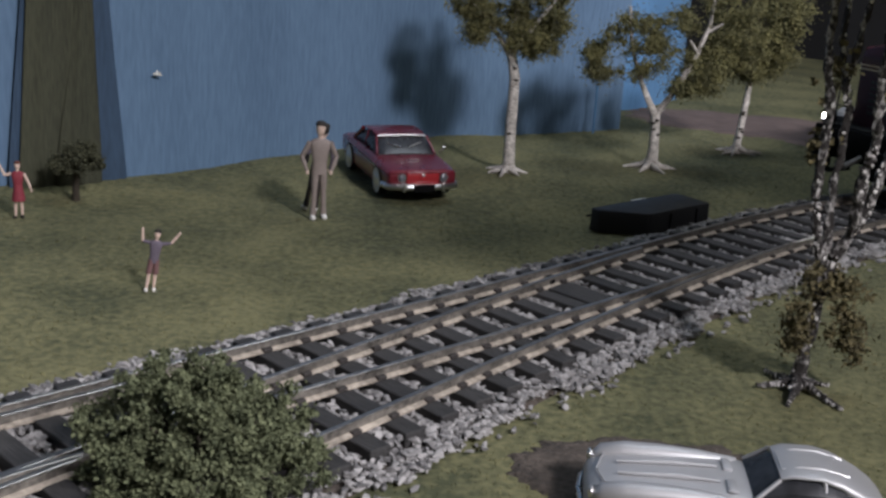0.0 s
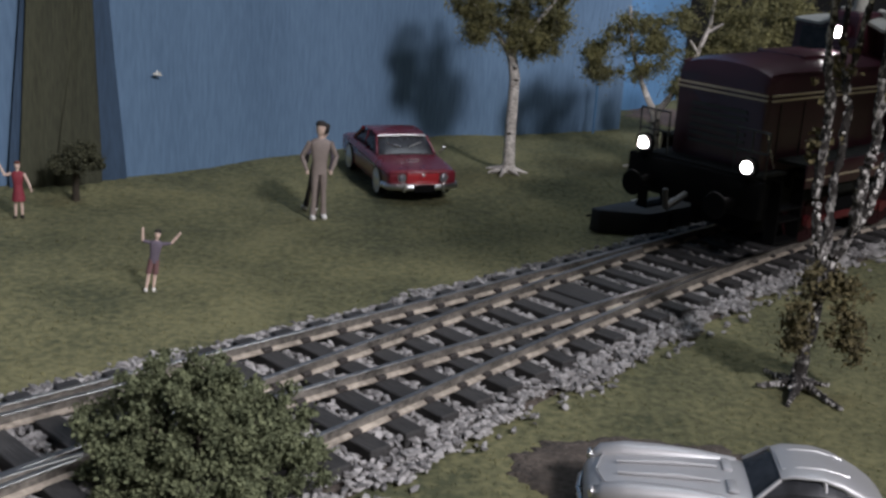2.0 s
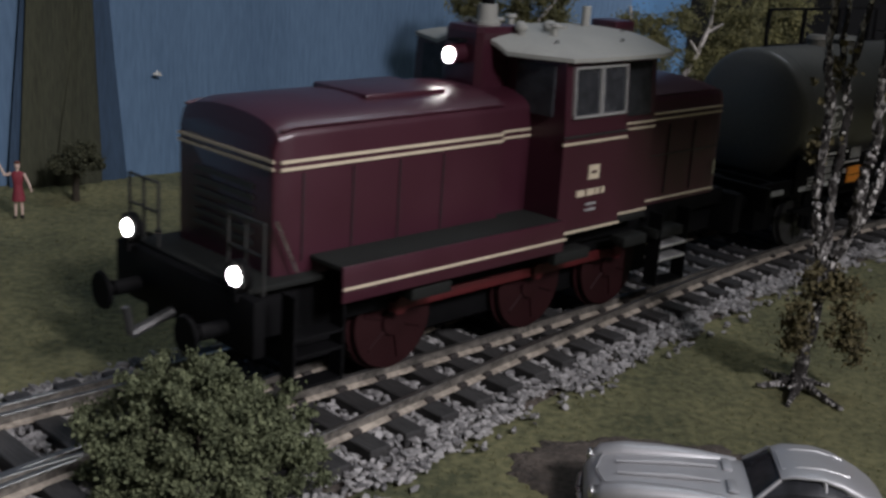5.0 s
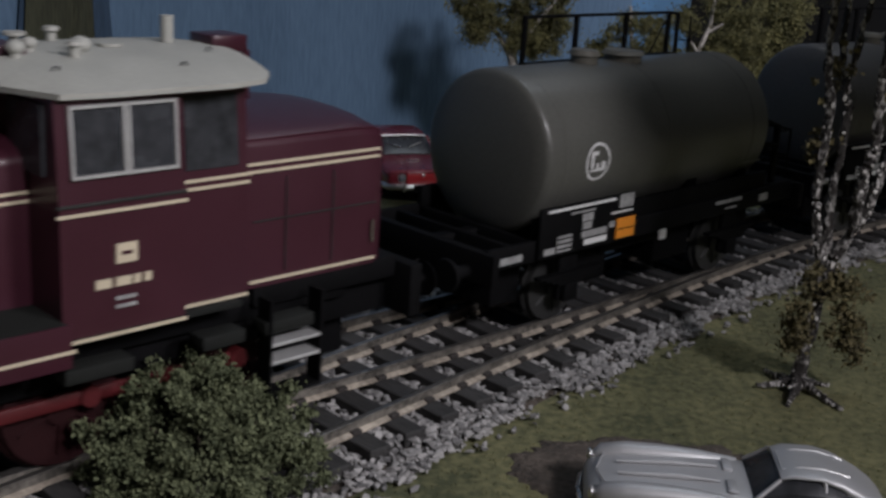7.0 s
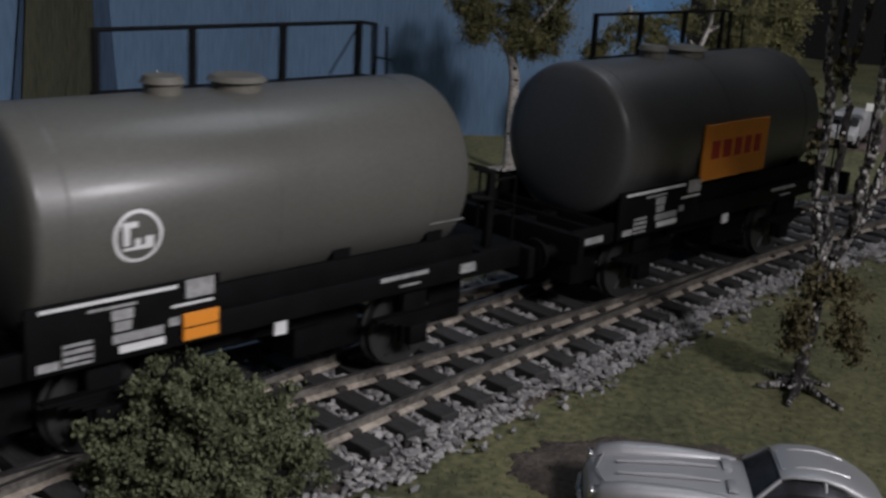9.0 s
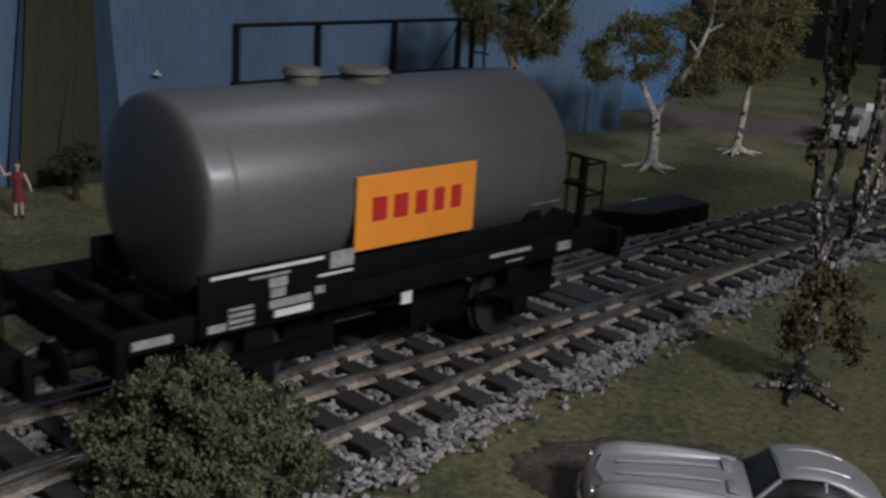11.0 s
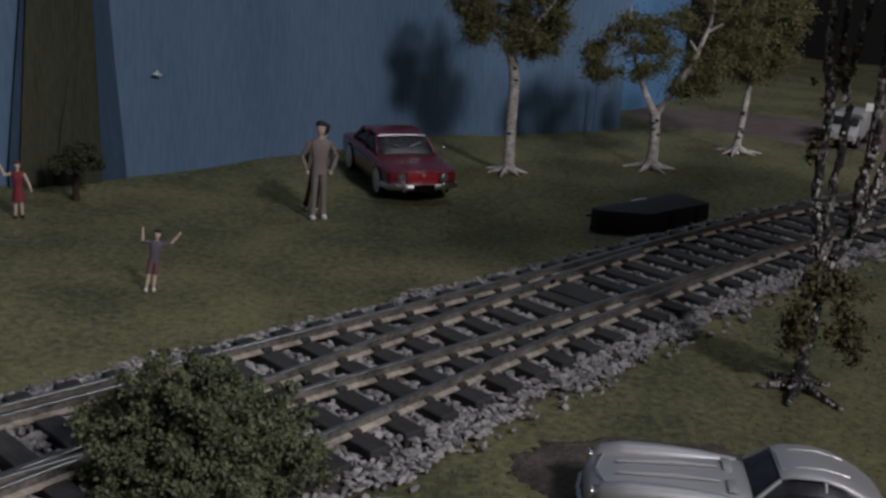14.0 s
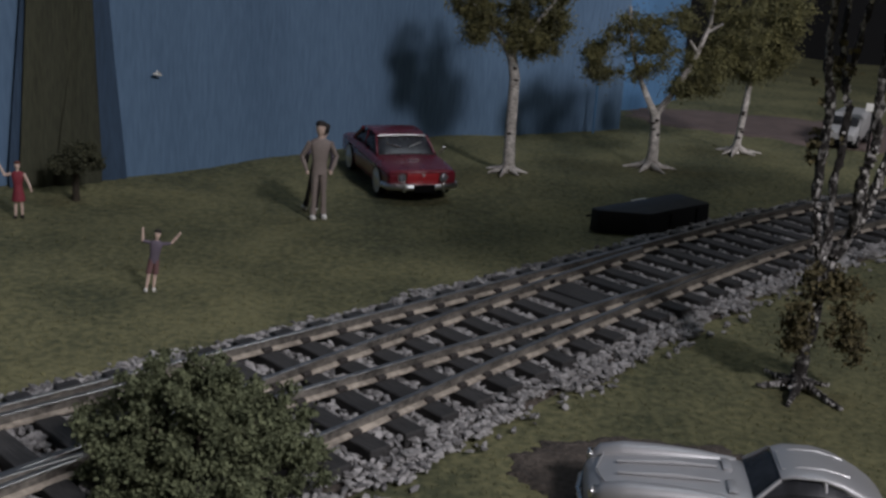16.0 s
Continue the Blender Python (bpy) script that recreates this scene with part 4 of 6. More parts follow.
    for x, hw, dz in ((-0.006, 0.020, 0.0012), (0.005, 0.0455, 0.0002), (0.02, 0.0470, 0), (0.060, 0.0470, 0), (0.074, 0.0430, 0.0002), (0.0835, 0.032, 0.0012)):
        ring = []
        for i in range(13):
            u = -1 + i / 6
            ring.append((x, u * hw, 0.1178 + (0.0062 - dz) * (1 - abs(u) ** 2.2)))
        ring += [(x, -u * hw, 0.1162 + (0.0058 - dz) * (1 - abs(u) ** 2.2)) for u in [-1 + i / 6 for i in range(13)]]
        rings.append(ring)
    loft(bm, rings)
    roof = part("roof", bm, ROOFWHITE, t, "cream-grey arched cab roof", smooth=35)
    for x, y, r, h, kind in ((0.030, -0.010, 0.0034, 0.0035, 1), (0.016, -0.006, 0.0024, 0.004, 1), (0.043, -0.004, 0.0032, 0.0018, 0), (0.020, 0.012, 0.003, 0.004, 0), (0.008, -0.014, 0.0028, 0.004, 1)):
        bm = bmesh.new()
        z = 0.1222
        cyl(bm, (x, y, z), (x, y, z + h), r * 0.6, n=12)
        if kind:
            ball(bm, (x, y, z + h), r, 1, 1, 0.75, 12)
        else:
            cyl(bm, (x, y, z + h), (x, y, z + h + 0.001), r * 1.2, n=14)
        part("roof_vent", bm, ROOFWHITE, roof, smooth=40)
    for x, y in ((0.012, -0.030), (0.052, -0.032), (0.012, 0.030), (0.052, 0.032), (0.070, -0.018)):
        bm = bmesh.new()
        z = 0.1178 + 0.0062 * (1 - abs(y / 0.047) ** 2.2)
        tube(bm, [(x - 0.0012, y, z - 0.0006), (x - 0.0008, y, z + 0.0010), (x + 0.0008, y, z + 0.0010), (x + 0.0012, y, z - 0.0006)], [0.0003] * 4, 5)
        part("lifting_eye", bm, DARKSTEEL, roof)
    for x, y in ((0.034, 0.016), (0.002, 0.010), (0.024, -0.018)):
        bm = bmesh.new()
        cyl(bm, (x, y, 0.1215), (x, y, 0.1268), 0.0016, n=12)
        cyl(bm, (x, y, 0.1268), (x, y, 0.1280), 0.0027, 0.0022, n=14)
        part("roof_vent", bm, ROOFWHITE, roof, smooth=40)
    bm = bmesh.new()
    cyl(bm, (0.066, 0.0, 0.1222), (0.066, 0.0, 0.1325), 0.0021, n=14)
    part("roof_pipe", bm, ROOFWHITE, roof, smooth=40)
    bm = bmesh.new()
    box(bm, 0.079, 0.093, -0.007, 0.007, 0.1205, 0.1262, 0.0006)
    box(bm, 0.087, 0.095, -0.006, 0.006, 0.104, 0.121, 0.0006)
    part("rear_lamp_housing", bm, MAROON, t, smooth=35)
    # exhaust tower with the upper headlamp
    bm = bmesh.new()
    rings = []
    for z, k in ((0.099, 1.0), (0.124, 0.97), (0.1262, 0.90)):
        rings.append([(-0.0125 * k, -0.0085 * k, z), (-0.0105 * k, -0.0110 * k, z), (0.0135 * k, -0.0110 * k, z), (0.0135 * k, 0.0110 * k, z), (-0.0105 * k, 0.0110 * k, z), (-0.0125 * k, 0.0085 * k, z)])
    loft(bm, rings)
    tower = part("exhaust_tower", bm, MAROON, t)
    bm = bmesh.new()
    cyl(bm, (-0.0115, 0, 0.115), (-0.0185, 0, 0.115), 0.0042, n=20)
    part("lamp_housing", bm, MAROON, tower, smooth=40)
    bm = bmesh.new()
    ball(bm, (-0.0186, 0, 0.1145), 0.0032, 0.35, 1, 1, 16)
    part("headlamp", bm, LAMPGLOW, tower, "lit round headlamp", smooth=60)
    bm = bmesh.new()
    box(bm, -0.017, -0.0115, -0.0035, 0.0035, 0.1202, 0.1208)
    part("visor", bm, FRAMEBLACK, tower)
    bm = bmesh.new()
    cyl(bm, (0.002, 0, 0.126), (0.002, 0, 0.1345), 0.0044, 0.0040, n=18)
    cyl(bm, (0.002, 0, 0.126), (0.002, 0, 0.1275), 0.0056, n=18)
    part("exhaust_stack", bm, ROOFWHITE, tower, "cream exhaust stack", smooth=40)
    bm = bmesh.new()
    cyl(bm, (0.002, 0, 0.1345), (0.002, 0, 0.137), 0.0028, n=14)
    part("stack_tip", bm, FRAMEBLACK, tower, smooth=40)
    # rear hood
    bm = bmesh.new()
    loft(bm, hood_rings([(0.070, 0, 0, 0), (0.118, 0, 0, 0.0004), (0.1265, 0, 0.0006, 0.0014), (0.130, 0.0005, 0.002, 0.0034), (0.1318, 0.0016, 0.005, 0.0075)], 0.0362, 0.0475, 0.0975, 0.1022))
    rear = part("rear_hood", bm, MAROON, t, smooth=35)
    # ridges along the hood shoulders, shaped to give the highlight line there
    for sg in (-1, 1):
        bm = bmesh.new()
        tube(bm, [(0.0705, sg * 0.0347, 0.0972), (0.118, sg * 0.0347, 0.0972), (0.1265, sg * 0.0345, 0.0966), (0.130, sg * 0.0340, 0.0950)], [0.0007] * 4, 6)
        part("highlight_ridge", bm, MAROON, rear, smooth=60)
        bm = bmesh.new()
        tube(bm, [(-0.1225, sg * 0.0288, 0.0975), (-0.117, sg * 0.0290, 0.0984), (-0.016, sg * 0.0290, 0.0987)], [0.0007] * 3, 6)
        part("highlight_ridge", bm, MAROON, hood, smooth=60)
    for z in (0.0864, 0.0889):
        for y in (-0.0366, 0.0366):
            line(0.071, 0.1285, y, z, 0.0009, rear)
        cross_line(0.1318, 0.033, z, 0.0009, rear)
    bm = bmesh.new()
    for x in (0.088, 0.108):
        strip(bm, x, x + 0.0004, -0.0364, 0.052, 0.084)
    strip(bm, 0.075, 0.128, -0.0364, 0.0700, 0.0704)
    part("panel_seam", bm, DARKSTEEL, rear)
    bm = bmesh.new()
    cyl(bm, (0.126, -0.0375, 0.056), (0.126, -0.0375, 0.064), 0.0005, n=6)
    part("door_handle", bm, STEEL, rear)
    # chassis
    bm = bmesh.new()
    box(bm, -0.140, 0.142, -0.030, 0.030, 0.026, 0.0458, 0.001)
    chassis = part("chassis", bm, FRAMEBLACK, t, smooth=35)
    # the low block between the wheels is added to darken the shaded underside
    for name, b in (("buffer_beam", (-0.143, -0.138, -0.044, 0.044, 0.026, 0.0462)), ("buffer_beam", (0.140, 0.146, -0.044, 0.044, 0.026, 0.0462)),
                    ("shade_block", (-0.112, 0.128, -0.021, 0.021, 0.009, 0.030)), ("frame_side", (-0.100, 0.118, -0.034, 0.034, 0.036, 0.0456)), ("rear_footplate", (0.076, 0.140, -0.036, 0.036, 0.040, 0.0485))):
        bm = bmesh.new()
        box(bm, *b, 0.001)
        part(name, bm, FRAMEBLACK, chassis, smooth=35)
    for x0, x1 in ((0.004, 0.026), (0.050, 0.066), (0.074, 0.094), (-0.075, -0.055)):
        bm = bmesh.new()
        box(bm, x0, x1, -0.046, -0.038, 0.034, 0.0385, 0.0005)
        part("equipment_box", bm, BOARDDARK, chassis, smooth=35)
    for x in (-0.118, 0.086):
        for sg in (-1, 1):
            for z in (0.012, 0.0235, 0.0298):
                bm = bmesh.new()
                box(bm, x - 0.0105, x + 0.0105, sg * 0.043 - 0.004, sg * 0.043 + 0.004, z, z + 0.0012, 0.0002)
                part("step", bm, ALU if x > 0 and z > 0.02 else FRAMEBLACK, chassis)
            for dx in (-0.0105, 0.0105):
                bm = bmesh.new()
                box(bm, x + dx - 0.0005, x + dx + 0.0005, sg * 0.043 - 0.004, sg * 0.043 + 0.003, 0.012, 0.046)
                part("step_side", bm, FRAMEBLACK, chassis)
    for sg in (-1, 1):
        bm = bmesh.new()
        cyl(bm, (-0.1405, sg * 0.034, 0.0525), (-0.1437, sg * 0.034, 0.0525), 0.0056, n=20)
        box(bm, -0.1445, -0.1405, sg * 0.034 - 0.0015, sg * 0.034 + 0.0015, 0.044, 0.050)
        part("lamp_housing", bm, FRAMEBLACK, chassis, smooth=40)
        bm = bmesh.new()
        ball(bm, (-0.1439, sg * 0.034, 0.0525), 0.0033, 0.35, 1, 1, 16)
        part("headlamp", bm, LAMPGLOW, chassis, "lit round headlamp", smooth=60)
    buffers(t, -0.1585, -1)
    buffers(t, 0.1635, 1)
    for y0 in (-0.042, 0.022):
        for y in (y0, y0 + 0.010, y0 + 0.020):
            bm = bmesh.new()
            cyl(bm, (-0.138, y, 0.047), (-0.138, y, 0.071), 0.0006, n=6)
            part("rail_post", bm, DARKSTEEL, t)
        for z in (0.071, 0.060):
            bm = bmesh.new()
            cyl(bm, (-0.138, y0, z), (-0.138, y0 + 0.020, z), 0.0006, n=6)
            part("handrail", bm, DARKSTEEL, t)
    bm = bmesh.new()
    cyl(bm, (-0.118, -0.0335, 0.0495), (-0.126, -0.032, 0.068), 0.0005, n=6)
    part("grab_rail", bm, STEEL, t, smooth=40)
    bm = bmesh.new()
    cyl(bm, (-0.146, 0, 0.031), (-0.162, 0, 0.026), 0.002, n=8)
    cyl(bm, (-0.162, 0, 0.026), (-0.164, 0, 0.036), 0.0016, n=8)
    part("coupling_hook", bm, DARKSTEEL, t, smooth=40)
    sets = [wheelset(t, x, 0.0190, 0.0265, WHEELRED) for x in (-0.066, 0.012, 0.066)]
    rods = []
    for sg in (-1, 1):
        bm = bmesh.new()
        box(bm, -0.070, 0.070, sg * 0.0305 - 0.0008, sg * 0.0305 + 0.0008, -0.0022, 0.0022, 0.0004)
        for x in (-0.066, 0.012, 0.066):
            cyl(bm, (x, sg * 0.029, 0), (x, sg * 0.0325, 0), 0.0034, n=14)
        r = part("coupling_rod", bm, RODRED, t, "red coupling rod", smooth=40)
        r.location = (0, 0, 0.0140)
        rods.append((r, sg))
    return t, sets, rods


def disc_sign(bm, x, y_of, z, r0, r1, n=36):
    """A ring laid on the tank's side."""
    vs = []
    for r in (r0, r1):
        vs.append([bm.verts.new((x + r * math.cos(2 * math.pi * i / n), y_of(z + r * math.sin(2 * math.pi * i / n)), z + r * math.sin(2 * math.pi * i / n))) for i in range(n)])
    for i in range(n):
        j = (i + 1) % n
        bm.faces.new((vs[0][i], vs[0][j], vs[1][j], vs[1][i]))


TR, TZ, TY = 0.0355, 0.0722, 0.0


def side(z, out=0.0004):
    """Depth of the tank's near surface at height z."""
    return TY - math.sqrt(max(1e-9, (TR + out) ** 2 - (z - TZ) ** 2))


def panel(bm, x0, x1, z0, z1, n=8, out=0.0004, slant=0.0):
    vs = []
    for i in range(n + 1):
        z = z0 + (z1 - z0) * i / n
        vs.append((bm.verts.new((x0 + slant * (z - z0), side(z, out), z)), bm.verts.new((x1 + slant * (z - z0), side(z, out), z))))
    for a, b in zip(vs, vs[1:]):
        bm.faces.new((a[0], a[1], b[1], b[0]))


def tank_wagon(label, paint, orange):
    t = empty("tank_wagon", Matrix(), label, "tank wagon", "tank wagons of the train")
    bm = bmesh.new()
    rings = []
    for x, k in ((-0.0882, 0.12), (-0.0879, 0.45), (-0.0870, 0.75), (-0.0856, 0.93), (-0.0843, 0.985), (-0.0825, 1.0), (0.0845, 1.0), (0.0863, 0.985), (0.0876, 0.93), (0.0890, 0.75), (0.0899, 0.45), (0.0902, 0.12)):
        rings.append([(x, TY + TR * k * math.cos(2 * math.pi * i / 56), TZ + TR * k * math.sin(2 * math.pi * i / 56)) for i in range(56)])
    loft(bm, rings)
    tank = part("tank", bm, paint, t, smooth=40)
    for x in (-0.074, 0.0, 0.072):
        bm = bmesh.new()
        rr = [[(x + dx, TY + q * math.cos(2 * math.pi * i / 48), TZ + q * math.sin(2 * math.pi * i / 48)) for i in range(48)] for dx, q in ((-0.0005, TR - 0.001), (-0.0005, TR + 0.00012), (0.0005, TR + 0.00012), (0.0005, TR - 0.001))]
        loft(bm, rr, False)
        part("weld_band", bm, paint, tank, smooth=40)
    for x, r, h in ((-0.024, 0.0075, 0.0055), (0.0050, 0.0105, 0.0042)):
        bm = bmesh.new()
        cyl(bm, (x, 0, TZ + TR - 0.003), (x, 0, TZ + TR + h * 0.6), r * 0.85, n=20)
        cyl(bm, (x, 0, TZ + TR + h * 0.6), (x, 0, TZ + TR + h), r, r * 0.82, n=20)
        part("hatch", bm, HATCH, tank, "round filler hatch", smooth=35)
    # walkway and its railing along the top
    bm = bmesh.new()
    box(bm, -0.034, 0.087, 0.014, 0.031, 0.1020, 0.1036, 0.0003)
    for x in (-0.03, 0.012, 0.05, 0.083):
        box(bm, x - 0.0012, x + 0.0012, 0.010, 0.031, 0.099, 0.1022)
        box(bm, x - 0.0012, x + 0.0012, 0.029, 0.031, 0.086, 0.1022)
    part("walkway", bm, FRAMEBLACK, t)
    for x in (-0.032, 0.006, 0.046, 0.0835):
        bm = bmesh.new()
        box(bm, x - 0.0013, x + 0.0013, 0.0292, 0.0308, 0.103, 0.1248)
        part("railing_post", bm, FRAMEBLACK, t)
    bm = bmesh.new()
    cyl(bm, (-0.0333, 0.030, 0.1245), (0.0848, 0.030, 0.1245), 0.0008, n=8)
    cyl(bm, (0.0848, 0.030, 0.1245), (0.0925, 0.030, 0.1235), 0.0007, n=8)
    cyl(bm, (0.0925, 0.030, 0.1235), (0.095, 0.030, 0.045), 0.0007, n=8)
    cyl(bm, (0.0835, 0.030, 0.1235), (0.069, 0.030, 0.104), 0.0004, n=6)
    part("handrail", bm, FRAMEBLACK, t, smooth=40)
    bm = bmesh.new()
    for y in (0.021, 0.030):
        cyl(bm, (0.0945, y, 0.040), (0.0905, y, 0.1235), 0.0006, n=6)
    for k in range(9):
        cyl(bm, (0.094, 0.021, 0.046 + k * 0.008), (0.094, 0.030, 0.046 + k * 0.008), 0.0004, n=6)
    part("ladder", bm, FRAMEBLACK, t)
    # frame
    bm = bmesh.new()
    box(bm, -0.118, 0.118, -0.003, 0.003, 0.034, 0.0400, 0.0005)
    frame_ob = part("underframe", bm, FRAMEBLACK, t, smooth=35)
    for y in (-0.0365, 0.0335):
        bm = bmesh.new()
        box(bm, -0.119, 0.119, y, y + 0.003, 0.0335, 0.0425, 0.0005)
        part("sole_bar", bm, FRAMEBLACK, frame_ob, smooth=35)
    for x in (-0.119, -0.104, -0.09, -0.045, 0.0, 0.045, 0.088, 0.102, 0.1155):
        bm = bmesh.new()
        box(bm, x, x + 0.0035, -0.0345, 0.0345, 0.034, 0.0415, 0.0004)
        part("cross_member", bm, FRAMEBLACK, frame_ob, smooth=35)
    for x in (-0.1215, 0.1175):
        bm = bmesh.new()
        box(bm, x, x + 0.004, -0.0415, 0.0415, 0.029, 0.042, 0.0006)
        part("headstock", bm, FRAMEBLACK, frame_ob, smooth=35)
    bm = bmesh.new()
    for sg in (-1, 1):
        box(bm, -0.090, 0.092, sg * 0.0335 - 0.0012, sg * 0.0335 + 0.0012, 0.0415, 0.0508, 0.0003)
    part("side_rail", bm, FRAMEBLACK, frame_ob, smooth=35)
    for x in (-0.075, -0.025, 0.03, 0.075):
        bm = bmesh.new()
        loft(bm, [[(x - 0.004, -0.030, 0.040), (x + 0.004, -0.030, 0.040), (x + 0.004, -0.030, 0.0555), (x - 0.004, -0.030, 0.0555)], [(x - 0.004, 0.030, 0.040), (x + 0.004, 0.030, 0.040), (x + 0.004, 0.030, 0.0555), (x - 0.004, 0.030, 0.0555)]])
        part("tank_saddle", bm, FRAMEBLACK, frame_ob)
    # lettered side plate
    bm = bmesh.new()
    box(bm, -0.091, -0.028, -0.0385, -0.0368, 0.0345, 0.0560, 0.0004)
    plate = part("side_plate", bm, FRAMEBLACK, t, "black side plate with worn white lettering", smooth=35)
    bars = [(-0.0870, -0.0420, 0.0540, 0.0551, WHITE), (-0.0720, -0.0560, 0.0516, 0.0524, GREYLET), (-0.0642, -0.0572, 0.0476, 0.0508, GREYLET), (-0.0636, -0.0578, 0.0440, 0.0470, GREYLET), (-0.0640, -0.0470, 0.0402, 0.0430, GREYLET), (-0.0620, -0.0465, 0.0368, 0.0392, WHITE), (-0.0800, -0.0705, 0.0362, 0.0432, GREYLET), (-0.0880, -0.0812, 0.0362, 0.0388, GREYLET), (-0.0390, -0.0288, 0.0500, 0.0560, GREYLET), (-0.0440, -0.0290, 0.0478, 0.0486, WHITE), (-0.0450, -0.0412, 0.0420, 0.0446, GREYLET)]
    for x0, x1, z0, z1, m in bars:
        bm = bmesh.new()
        strip(bm, x0, x1, -0.0388, z0, z1, 0.0002)
        part("lettering_bar", bm, m, plate)
    for k in range(3):
        bm = bmesh.new()
        strip(bm, -0.0798, -0.0707, -0.0391, 0.0372 + k * 0.0022, 0.0379 + k * 0.0022, 0.0001)
        part("lettering_gap", bm, FRAMEBLACK, plate)
    if orange:
        bm = bmesh.new()
        box(bm, -0.0402, -0.0272, -0.0396, -0.0386, 0.0362, 0.0452, 0.0002)
        part("warning_plate", bm, ORANGE, plate, "orange warning plate")
        bm = bmesh.new()
        strip(bm, -0.0400, -0.0274, -0.0398, 0.0404, 0.0408, 0.0001)
        part("plate_line", bm, FRAMEBLACK, plate)
    bm = bmesh.new()
    strip(bm, 0.0425, 0.066, -0.0372, 0.0398, 0.0412)
    strip(bm, 0.052, 0.062, -0.0372, 0.0365, 0.0371)
    part("lettering_bar", bm, GREYLET, frame_ob)
    bm = bmesh.new()
    strip(bm, -0.0045, 0.0005, -0.0380, 0.0300, 0.0345)
    part("label_holder", bm, WHITE, frame_ob, "small white card")
    bm = bmesh.new()
    strip(bm, -0.114, -0.100, -0.0372, 0.0358, 0.0385)
    part("end_lettering", bm, GREYLET, frame_ob)
    bm = bmesh.new()
    strip(bm, 0.083, 0.091, -0.0372, 0.0365, 0.0400)
    part("end_lettering", bm, GREYLET, frame_ob)
    bm = bmesh.new()
    panel(bm, 0.070, 0.088, 0.0565, 0.0573)
    part("tank_lettering", bm, GREYLET, tank)
    # running gear
    sets = [wheelset(t, x, 0.0155, 0.0255, DARKSTEEL) for x in (-0.064, 0.064)]
    for x in (-0.064, 0.064):
        for sg in (-1, 1):
            bm = bmesh.new()
            box(bm, x - 0.006, x + 0.006, sg * 0.032 - 0.0015, sg * 0.032 + 0.0015, 0.012, 0.034, 0.0006)
            box(bm, x - 0.0045, x + 0.0045, sg * 0.034 - 0.0025, sg * 0.034 + 0.0025, 0.0115, 0.0195, 0.0008)
            part("axle_box", bm, FRAMEBLACK, frame_ob, smooth=35)
            bm = bmesh.new()
            for k in range(4):
                w = 0.021 - k * 0.004
                box(bm, x - w, x + w, sg * 0.034 - 0.002, sg * 0.034 + 0.002, 0.0235 - k * 0.0013, 0.0246 - k * 0.0013)
            part("leaf_spring", bm, FRAMEBLACK, frame_ob)
    bm = bmesh.new()
    cyl(bm, (-0.02, 0, 0.02), (0.012, 0, 0.02), 0.007, n=16)
    box(bm, -0.03, 0.03, -0.024, -0.020, 0.024, 0.030)
    part("brake_gear", bm, FRAMEBLACK, frame_ob, smooth=40)
    # black boxes added to fill the shade beneath the tank
    for x0, x1 in ((-0.100, -0.082), (-0.046, -0.022), (0.016, 0.046), (0.082, 0.100)):
        bm = bmesh.new()
        box(bm, x0, x1, -0.022, 0.022, 0.011, 0.034, 0.001)
        part("underfloor_shade", bm, FRAMEBLACK, frame_ob, smooth=35)
    buffers(t, -0.1338, -1)
    buffers(t, 0.1338, 1)
    # end platform with its rail
    bm = bmesh.new()
    box(bm, 0.0945, 0.1185, -0.036, 0.036, 0.0418, 0.0432, 0.0003)
    part("end_platform", bm, FRAMEBLACK, t)
    bm = bmesh.new()
    box(bm, 0.1005, 0.1040, -0.0330, -0.0305, 0.043, 0.0735, 0.0003)
    part("brake_column", bm, FRAMEBLACK, t, smooth=40)
    bm = bmesh.new()
    cyl(bm, (0.0925, -0.0318, 0.0760), (0.1045, -0.0318, 0.0725), 0.0009, n=6)
    part("brake_lever", bm, FRAMEBLACK, t, smooth=40)
    bm = bmesh.new()
    cyl(bm, (0.0935, -0.030, 0.0640), (0.101, -0.034, 0.0630), 0.0013, n=8)
    part("brake_handle", bm, FRAMEBLACK, t, smooth=40)
    for y in (-0.0318, -0.012, 0.012, 0.0318):
        bm = bmesh.new()
        cyl(bm, (0.1165, y, 0.043), (0.1165, y, 0.0700), 0.0006, n=6)
        part("railing_post", bm, FRAMEBLACK, t, smooth=40)
    for z in (0.0698, 0.0560):
        bm = bmesh.new()
        tube(bm, [(0.1025, -0.0318, z), (0.1165, -0.0318, z), (0.1165, 0.0318, z)], [0.0006] * 3, 6)
        part("railing_bar", bm, FRAMEBLACK, t, smooth=40)
    bm = bmesh.new()
    cyl(bm, (0.125, 0, 0.031), (0.137, 0, 0.022), 0.0014, n=8)
    part("coupling_hook", bm, DARKSTEEL, t, smooth=40)
    bm = bmesh.new()
    cyl(bm, (-0.120, 0, 0.030), (-0.132, 0, 0.026), 0.0014, n=8)
    part("coupling_hook", bm, DARKSTEEL, t, smooth=40)
    return t, tank, sets


